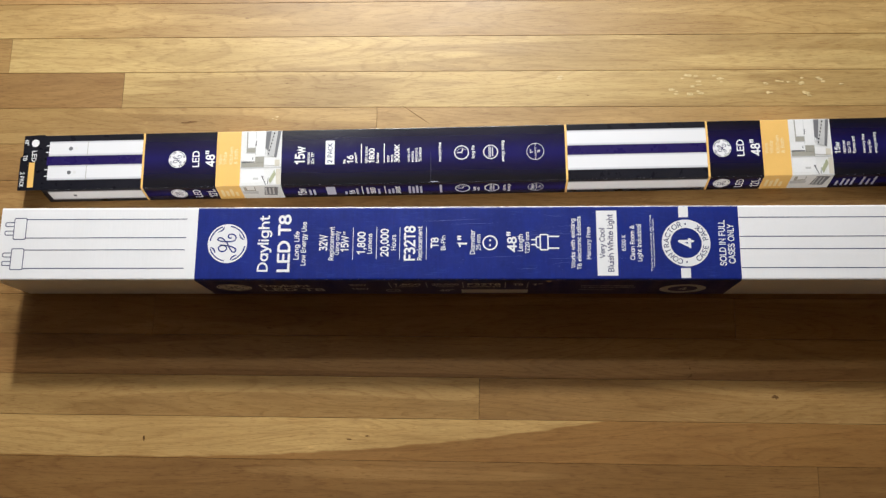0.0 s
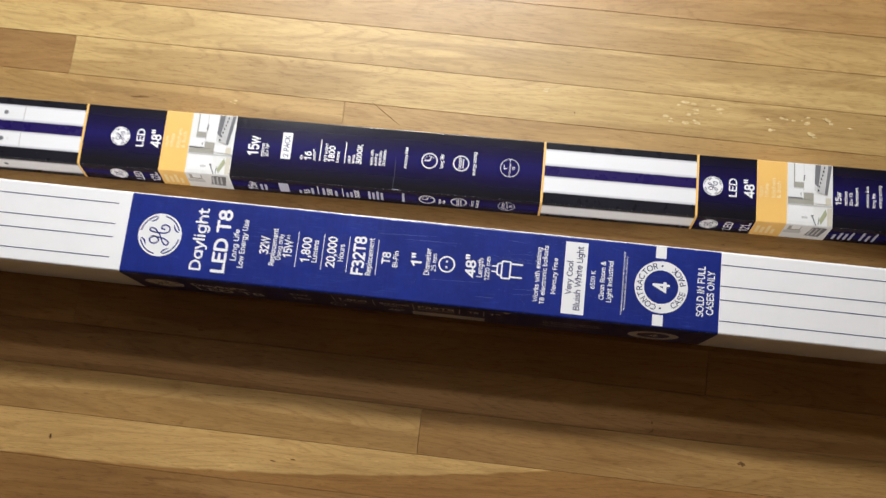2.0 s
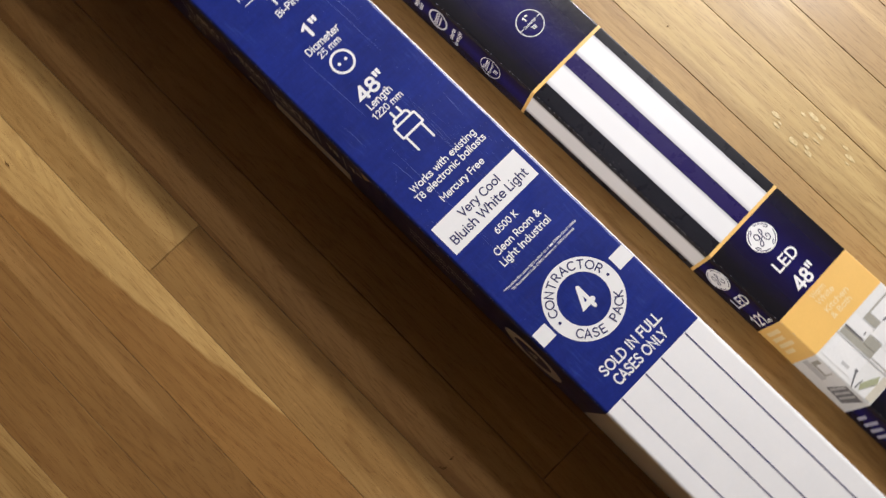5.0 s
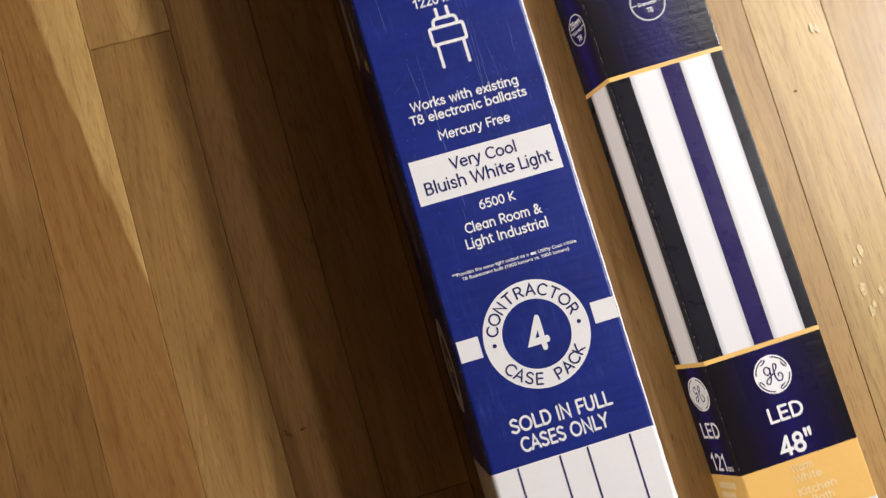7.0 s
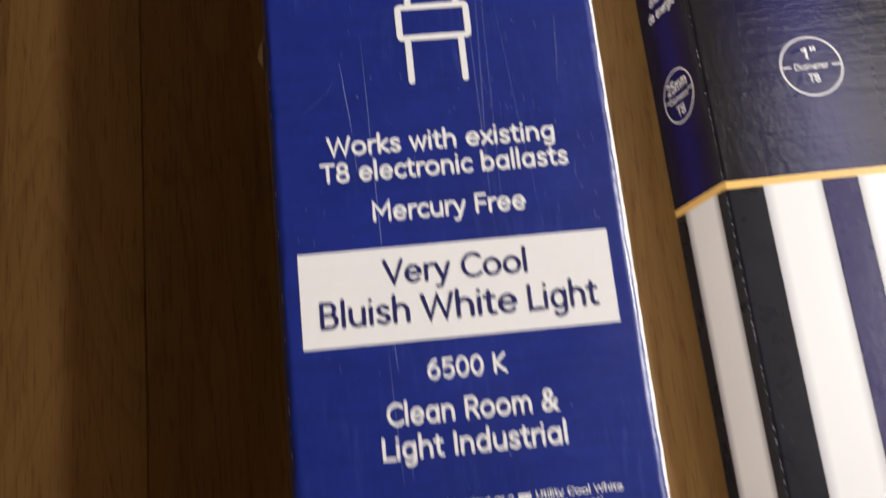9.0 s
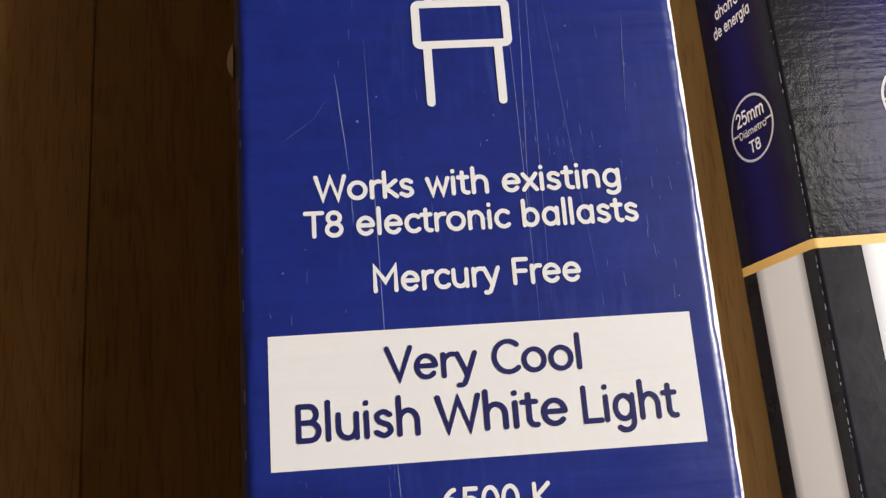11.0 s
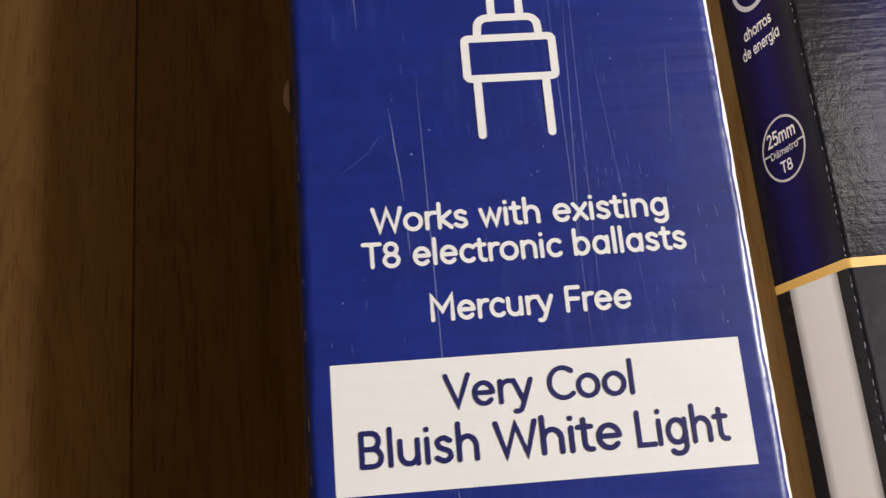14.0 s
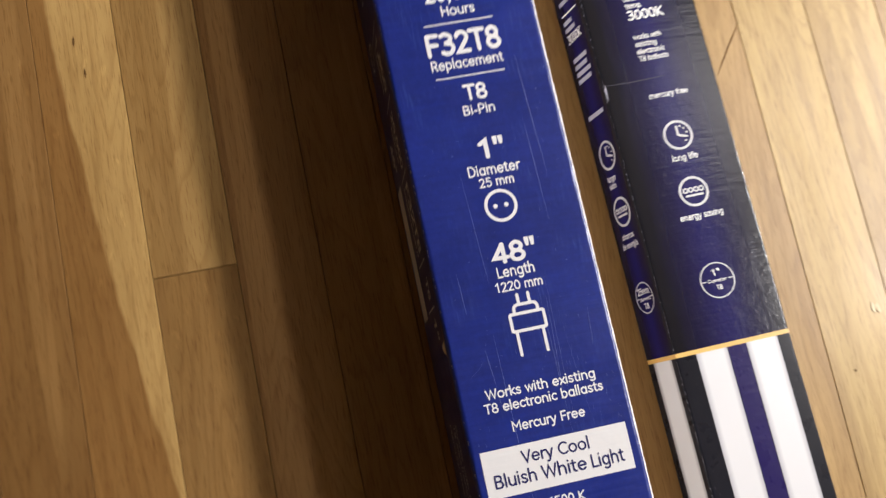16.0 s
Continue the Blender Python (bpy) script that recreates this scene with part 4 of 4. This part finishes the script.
# kitchen picture, as plain blocks of its tones; places in hundredths of the picture's length and of the pack's width
for x0, x1 in PHOTO:
    def block(points, ink, level=0, side=False):
        pts = [(v / 100 * (SIDE_H if side else P_W), -(x0 + u / 100 * (x1 - x0))) for u, v in points]
        (side_part if side else top_part)("printed_picture", poly(pts), ink, lift=E1 + level * 0.00015)

    def slab(u0, u1, v0, v1, ink, level=0, side=False):
        block([(u0, v0), (u1, v0), (u1, v1), (u0, v1)], ink, level, side)

    slab(14, 62, 56, 98.5, ASH)
    slab(17, 36, 69, 98.5, CLOUD, 1)
    slab(14, 16.5, 60, 98.5, TAUPE, 1)
    slab(14, 36, 60, 68, TAUPE, 1)
    slab(37, 60, 53, 98.5, CLOUD, 1)
    block([(35, 71), (38, 72), (39, 82), (36, 80)], SLATE, 2)
    slab(2, 35, 44, 58, CLOUD, 2)
    slab(2, 35, 42, 43.5, SLATE, 2)
    slab(29, 31, 47, 51, SLATE, 3)
    slab(2, 58, 33.5, 41.5, TAUPE)
    slab(36, 58, 41.5, 52, TAUPE, 2)
    block([(62, 98.5), (98, 98.5), (88, 50), (64, 54)], ASH, 2)
    block([(62, 98.5), (74, 98.5), (68, 62), (60, 68)], SLATE, 3)
    block([(90, 98.5), (98, 98.5), (88, 50), (82, 52)], SLATE, 3)
    for i in range(7):
        slab(80 - 2.2 * i, 83 - 2.2 * i, 93 - 6.2 * i, 96 - 6.2 * i, DARK, 4)
    slab(58, 84, 36, 49, CLOUD, 3)
    slab(82, 96, 35, 46, SAND, 2)
    slab(0, 100, 31.5, 33.5, ASH, 1)
    slab(3, 58, 6, 31, CLOUD, 1)
    slab(32, 45, 11, 14.5, ASH, 2)
    block([(53, 16), (56, 16), (65, 1), (63, 1)], SLATE, 3)
    block([(52, 15), (57, 14), (58, 17), (53, 17.5)], SLATE, 4)
    block([(70, 10), (84, 28), (88, 20), (74, 3)], GREEN, 2)
    block([(67, 3), (69, 14), (70, 14), (69, 2)], SLATE, 3)
    slab(88, 99, 2, 30, SAND, 1)
    slab(8, 36, 62, 92, TAUPE, 0, True)
    slab(15, 34, 70, 99, CLOUD, 1, True)
    slab(2, 40, 40, 60, ASH, 0, True)
    block([(52, 30), (60, 92), (92, 90), (84, 25)], SLATE, 0, True)
    for k in range(3):
        block([(56 + 9 * k, 34), (60 + 9 * k, 86), (64 + 9 * k, 86), (60 + 9 * k, 34)], ASH, 1, True)

# information panel
for row in (
    ("15w", 0.3850, 0.0140, 0.0310, 0.0580, 0.024), ("replaces", 0.3925, 0.0046, 0.0310, 0.0490), ("32w T8*", 0.3985, 0.0046, 0.0310, 0.0490),
    ("life", 0.4445, 0.0040, 0.0310, 0.0370), ("16", 0.4555, 0.0090, 0.0310, 0.0430, BOLD), ("years**", 0.4610, 0.0040, 0.0310, 0.0470),
    ("light output", 0.4760, 0.0042, 0.0310, 0.0560), ("1800", 0.4860, 0.0082, 0.0310, 0.0530, BOLD), ("lumens", 0.4925, 0.0042, 0.0310, 0.0460),
    ("color", 0.5075, 0.0040, 0.0310, 0.0420), ("temp.", 0.5130, 0.0040, 0.0310, 0.0440), ("3000K", 0.5220, 0.0072, 0.0310, 0.0580, BOLD),
    ("works with", 0.5370, 0.0040, 0.0310, 0.0520), ("existing", 0.5425, 0.0040, 0.0310, 0.0470), ("electronic", 0.5480, 0.0040, 0.0310, 0.0520), ("T8 ballasts", 0.5535, 0.0040, 0.0310, 0.0530),
    ("mercury free", 0.5820, 0.0042, 0.0310, 0.0600), ("long life", 0.6297, 0.0046, 0.0350, 0.0540), ("energy saving", 0.6722, 0.0046, 0.0290, 0.0605),
    ('1"', 0.7134, 0.0046, 0.0404, 0.0462, MED), ("Diameter", 0.7178, 0.0026, 0.0364, 0.0500, THIN), ("T8", 0.7232, 0.0034, 0.0410, 0.0454, MED),
):
    pack_words(*row)
for x in (0.4670, 0.5000):
    top_part("printed_rule", rect(0.0310, 0.0600, -x - 0.0006, -x + 0.0006), INK_WHITE)
for x0, x1, y0, y1 in ((0.4150, 0.4280, 0.0300, 0.0660), (1.2120, 1.2240, 0.0300, 0.0700)):
    plate = top_part("printed_label", rect(y0, y1, -x1, -x0), INK_WHITE)
    top_part("lettering", words("2 PACK", y0 + 0.002, y1 - 0.004, -x1 + 0.003, x1 - x0 - 0.006, 0.008), INK_NAVY, plate, E2)
for row in (("15w", 1.1440, 0.0075, 0.0310, 0.0480, BOLD), ("replaces", 1.1515, 0.0042, 0.0310, 0.0500), ("32w T8", 1.1585, 0.0042, 0.0310, 0.0480), ("fluorescent", 1.1655, 0.0042, 0.0310, 0.0560),
            ("mercury free", 1.1790, 0.0040, 0.0310, 0.0590), ("long life", 1.1870, 0.0040, 0.0310, 0.0500), ("energy saving", 1.1950, 0.0040, 0.0310, 0.0610)):
    pack_words(*row)


def clock_icon(make, a, b, r):
    c = make("clock_icon", place(ring(r * 0.84, r), side_board(a, b)), INK_DULL)
    make("clock_hand", place(stroke([(0, r * 0.55), (0, 0), (r * 0.45, -r * 0.15)], r * 0.16), side_board(a, b)), INK_DULL, c)
    for t in (0.15, 0.7, 1.15, -0.3, -0.8):
        make("clock_tick", place(disc(r * 0.07, 10), side_board(a + 0.62 * r * math.cos(t), b + 0.62 * r * math.sin(t))), INK_DULL, c)


def saving_icon(make, a, b, r):
    c = make("saving_icon", place(ring(r * 0.84, r), side_board(a, b)), INK_DULL)
    for i in range(4):
        make("icon_link", place(ring(r * 0.09, r * 0.19, n=16), side_board(a + (i - 1.5) * r * 0.36, b + r * 0.12)), INK_DULL, c)
    make("icon_bar", place(rect(-r * 0.6, r * 0.6, -r * 0.32, -r * 0.18), side_board(a, b)), INK_DULL, c)


def diameter_icon(make, a, b, r):
    c = make("diameter_icon", place(ring(r * 0.93, r, n=56), side_board(a, b)), INK_DULL)
    for s in (-1, 1):
        make("icon_bar", place(rect(s * r * 0.80 - r * 0.15, s * r * 0.80 + r * 0.15, -r * 0.03, r * 0.03), side_board(a, b)), INK_DULL, c)


clock_icon(top_part, 0.0438, -0.6112, 0.0108)
saving_icon(top_part, 0.0438, -0.6528, 0.0108)
diameter_icon(top_part, 0.0432, -0.7165, 0.0125)
clock_icon(side_part, 0.0195, -0.6118, 0.0108)
saving_icon(side_part, 0.0195, -0.6538, 0.0108)
diameter_icon(side_part, 0.0195, -0.7165, 0.0112)
for row in (("15w", 0.3850, 0.0120, 0.0080, 0.0270, 0.02), ("16", 0.4555, 0.0080, 0.0080, 0.0190, BOLD), ("1800", 0.4860, 0.0075, 0.0080, 0.0260, BOLD), ("3000K", 0.5220, 0.0068, 0.0080, 0.0280, BOLD),
            ("larga", 0.6305, 0.0040, 0.0120, 0.0230), ("vida", 0.6360, 0.0040, 0.0120, 0.0210), ("ahorros", 0.6735, 0.0042, 0.0110, 0.0265), ("de energía", 0.6800, 0.0042, 0.0085, 0.0290),
            ("25mm", 0.7142, 0.0048, 0.0118, 0.0268), ("Diámetro", 0.7185, 0.0026, 0.0125, 0.0270, THIN), ("T8", 0.7245, 0.0040, 0.0165, 0.0225, MED)):
    side_words(*row)
for x, w in ((0.3925, 0.015), (0.3985, 0.015), (0.4445, 0.008), (0.4610, 0.016), (0.4760, 0.018), (0.4925, 0.014), (0.5075, 0.012), (0.5130, 0.014), (0.5370, 0.020), (0.5425, 0.018), (0.5480, 0.021), (0.5535, 0.019), (0.5820, 0.022),
             (1.1440, 0.012), (1.1515, 0.018), (1.1585, 0.016), (1.1655, 0.020), (1.1790, 0.022), (1.1870, 0.016), (1.1950, 0.022)):
    side_part("small_print", rect(0.008, 0.008 + w, -x, -x + 0.0032), INK_FAINT)
side_part("printed_label", rect(0.008, 0.0300, -0.4280, -0.4150), INK_FAINT)
for x in (0.4670, 0.5000):
    side_part("printed_rule", rect(0.0080, 0.0300, -x - 0.0006, -x + 0.0006), INK_WHITE)

# rubbed fold: the board shows through in small dashes
random.seed(31)
dashes = []
for y_fold, z_fold, gap in ((0.0004, P_H - 0.0003, 0.0035), (P_W - 0.0004, P_H - 0.0003, 0.0055)):
    x = 0.01
    while x < P_LEN - 0.01:
        w = random.uniform(0.0003, 0.0020)
        d = random.uniform(0.00006, 0.00020)
        b = bmesh.new()
        s = -1 if y_fold < 0.04 else 1
        b.faces.new([b.verts.new(p) for p in ((x, y_fold, z_fold + 0.0001), (x + w, y_fold, z_fold + 0.0001), (x + w, y_fold + s * d, z_fold - d + 0.0001), (x, y_fold + s * d, z_fold - d + 0.0001))])
        dashes.append(b)
        x += w + random.expovariate(1 / gap)
tagged(part("rubbed_fold", merge(*dashes), INK_FAINT, pack, "pale rubbed dashes along the folds"), kind="stuff")

# opened end flap, hinged along the top fold
flap = bmesh.new()
outline = [(0.0, 0.0), (0.0, 0.0845), (-0.0315, 0.0840), (-0.0320, 0.0520), (-0.0355, 0.0515), (-0.0360, 0.0005)]
lo, hi = ([flap.verts.new((x, y, P_H - 0.0006 + x * 0.06 + t)) for x, y in outline] for t in (-0.0008, 0.0))
flap.faces.new(hi)
flap.faces.new(lo[::-1])
for i in range(6):
    j = (i + 1) % 6
    flap.faces.new((lo[i], lo[j], hi[j], hi[i]))
bmesh.ops.recalc_face_normals(flap, faces=flap.faces)
end_flap = part("end_flap", flap, DARK, pack, "open black end flap with white words")
FLAP = plane_frame((0, 0.0845, P_H - 0.0006), (0, -1, 0), (1, 0, 0.06))
for text, b, cap, a0, a1, w in (("LED", -0.0180, 0.0072, 0.0240, 0.0410, MED), ('48"', -0.0305, 0.0060, 0.0060, 0.0150, MED), ("T8", -0.0310, 0.0060, 0.0300, 0.0390, MED), ("2 PACK", -0.0335, 0.0064, 0.0560, 0.0790, MED)):
    part("lettering", place(words(text, a0, a1, b, cap, w), FLAP, lift=E1), INK_WHITE, end_flap)
part("printed_mark", place(disc(0.0058, 28), FLAP, 0.0125, -0.0140, E1), INK_WHITE, end_flap)
part("printed_bar", place(rect(0.0420, 0.0800, -0.0215, -0.0125), FLAP, lift=E1), GOLD, end_flap)


# a crease across the sleeve, worn white where it meets the fold
part("crease", place(stroke([(0.0008, -0.5665), (0.020, -0.5672), (0.046, -0.5668)], 0.0007, taper=True), PT, lift=E1), INK_FOLD, pack)
part("worn_nick", place(stroke([(0.0016, -0.5660), (0.0012, -0.5700), (0.0014, -0.5770)], 0.0011, taper=True), PT, lift=E2), INK_FAINT, pack)

# the sleeve's top is a little domed, and all that is printed on it follows
for ob in pack.children_recursive:
    if ob.type != "MESH" or ob == end_flap or ob.parent == end_flap:
        continue
    bm = bmesh.new()
    bm.from_mesh(ob.data)
    ys = [v.co.y for v in bm.verts]
    if not ob.name.startswith("body") and max(ys) - min(ys) > 0.012:
        for i in range(1, 16):
            bmesh.ops.bisect_plane(bm, geom=bm.verts[:] + bm.edges[:] + bm.faces[:], plane_co=(0, P_W * i / 16, 0), plane_no=(0, 1, 0))
    for v in bm.verts:
        v.co.z -= DOME * min(1.0, (2 * v.co.y / P_W - 1) ** 2) * max(0.0, v.co.z / P_H)
    bm.to_mesh(ob.data)
    bm.free()


# ---- the strip floor ----
random.seed(23)
PITCH, TURN_FLOOR = 0.0573, -0.35
floor = tagged(finish("floor", box_bm(X0, X1, Y0, Y1, -0.06, -0.0185), SUBFLOOR), "varnished oak strip floor with fine dark joints", "floor", kind="structure")
SPIN = pose(0.585, 0.283, 0, 0, 0, TURN_FLOOR)
JOINTS = {1: [-0.085], 0: [0.097], -1: [0.486], -6: [0.173, 0.997], -8: [0.641], -10: [1.096]}   # rows, upward from the seam at y = 0.283


TONES = {2: [0.62], 1: [0.50, 0.80], 0: [0.34, 0.80], -1: [0.55, 0.45], -2: [0.35], -3: [0.3], -4: [0.3], -5: [0.3], -6: [0.34, 0.28], -7: [0.16], -8: [0.43, 0.34], -9: [0.4], -10: [0.16, 0.12], -11: [0.2]}


def board_bm(length, width):
    """One strip: its top edges eased."""
    e, d, x, y = 0.00035, 0.0006, length / 2 - 0.00016, width / 2 - 0.00012
    bm = bmesh.new()
    top = [bm.verts.new(p) for p in ((-x + e / 2, -y + e, 0), (x - e / 2, -y + e, 0), (x - e / 2, y - e, 0), (-x + e / 2, y - e, 0))]
    mid = [bm.verts.new(p) for p in ((-x, -y, -d), (x, -y, -d), (x, y, -d), (-x, y, -d))]
    low = [bm.verts.new((v.co.x, v.co.y, -0.018)) for v in mid]
    bm.faces.new(top)
    for a, b in ((mid, top), (low, mid)):
        for i in range(4):
            bm.faces.new((a[i], a[(i + 1) % 4], b[(i + 1) % 4], b[i]))
    return bm


rest = []
for row in range(-37, 55):
    yc = (row + 0.5) * PITCH
    known = JOINTS.get(row, [])
    cuts = sorted(k - 0.585 for k in known)
    if row == -9:
        cuts = [-0.75, 0.75]
    elif not known:
        cuts = [random.uniform(-1.15, -0.75), random.uniform(0.70, 1.1)]      # no end joint in the open part of the floor
    while cuts[0] > -2.4:
        cuts.insert(0, cuts[0] - random.uniform(0.85, 1.35))
    while cuts[-1] < 2.2:
        cuts.append(cuts[-1] + random.uniform(1.2, 1.5))
    for a, b in zip(cuts, cuts[1:]):
        a, b = max(a, X0 - 0.57), min(b, X1 - 0.60)
        if b - a < 0.02:
            continue
        near = -1.0 < yc < 0.75 and b > -1.1 and a < 1.2
        dz = random.uniform(-0.00025, 0.0)
        bm = board_bm(b - a, PITCH)
        m = SPIN @ pose((a + b) / 2, yc, dz)
        if near:
            ob = finish("plank", bm, SAPWOOD if row == -9 and a < -0.2 < b else OAK, floor)
            ob.matrix_world = m
            tones = TONES.get(row)
            tone = (tones[0] if (a + b) / 2 < known[0] - 0.585 or len(tones) == 1 else tones[1]) if tones and known else tones[0] if tones else random.uniform(0.15, 0.75)
            ob.color = (tone, 0, 0, 1)
        else:
            for v in bm.verts:
                v.co = m @ v.co
            rest.append(bm)
far = finish("far_planks", merge(*rest), OAK, floor)
far.color = (0.4, 0, 0, 1)
tagged(far, "oak strips further off", kind="stuff")

# worn patches of varnish on the far strips, their glints painted as pale colour
random.seed(5)
wear_glints = 0
for x, y in ((0.945, 0.327), (0.962, 0.324), (0.985, 0.329), (1.000, 0.322), (0.925, 0.303), (0.948, 0.298), (0.965, 0.303), (0.958, 0.312), (1.060, 0.316), (1.075, 0.321), (1.090, 0.316), (1.108, 0.322), (1.118, 0.318), (1.140, 0.321), (1.065, 0.300), (1.120, 0.298), (1.165, 0.315), (0.330, 0.268), (0.760, 0.330)):
    for k in range(random.choice((1, 2, 2, 3))):
        cx, cy, w = x + random.uniform(-0.006, 0.006), y + random.uniform(-0.004, 0.004), random.uniform(0.0018, 0.0060)
        pts = [(cx + w * random.uniform(0.6, 1.3) * math.cos(q), cy + 0.45 * w * random.uniform(0.5, 1.3) * math.sin(q)) for q in (0.2, 1.1, 2.2, 3.3, 4.2, 5.4)]
        bm = poly(pts)
        for v in bm.verts:
            v.co.z = 0.00010 + 0.00001 * wear_glints
        wear_glints += 1
        finish("varnish_flake", bm, WEAR_GLINT, floor)

# old dents in the floor varnish
for x0, y0, x1, y1, w in ((0.5236, 0.2857, 0.5650, 0.2570, 0.0012), (0.9270, -0.1165, 0.9320, -0.1130, 0.0024), (0.9285, -0.1050, 0.9300, -0.1035, 0.0020), (1.0380, -0.1420, 1.0480, -0.1440, 0.0036), (0.1690, -0.2040, 0.1715, -0.2045, 0.0035), (0.455, -0.203, 0.462, -0.2035, 0.0016), (0.480, -0.199, 0.487, -0.1995, 0.0014), (0.799, 0.299, 0.8005, 0.2992, 0.0016), (0.19, 0.2625, 0.215, 0.2620, 0.0030)):
    pts = [(x0 + (x1 - x0) * i / 6, y0 + (y1 - y0) * i / 6 + random.uniform(-0.40, 0.40) * w) for i in range(7)]
    bm = stroke(pts, w, taper=True)
    for v in bm.verts:
        v.co.z = 0.00012
    finish("dent", bm, KNOT, floor)
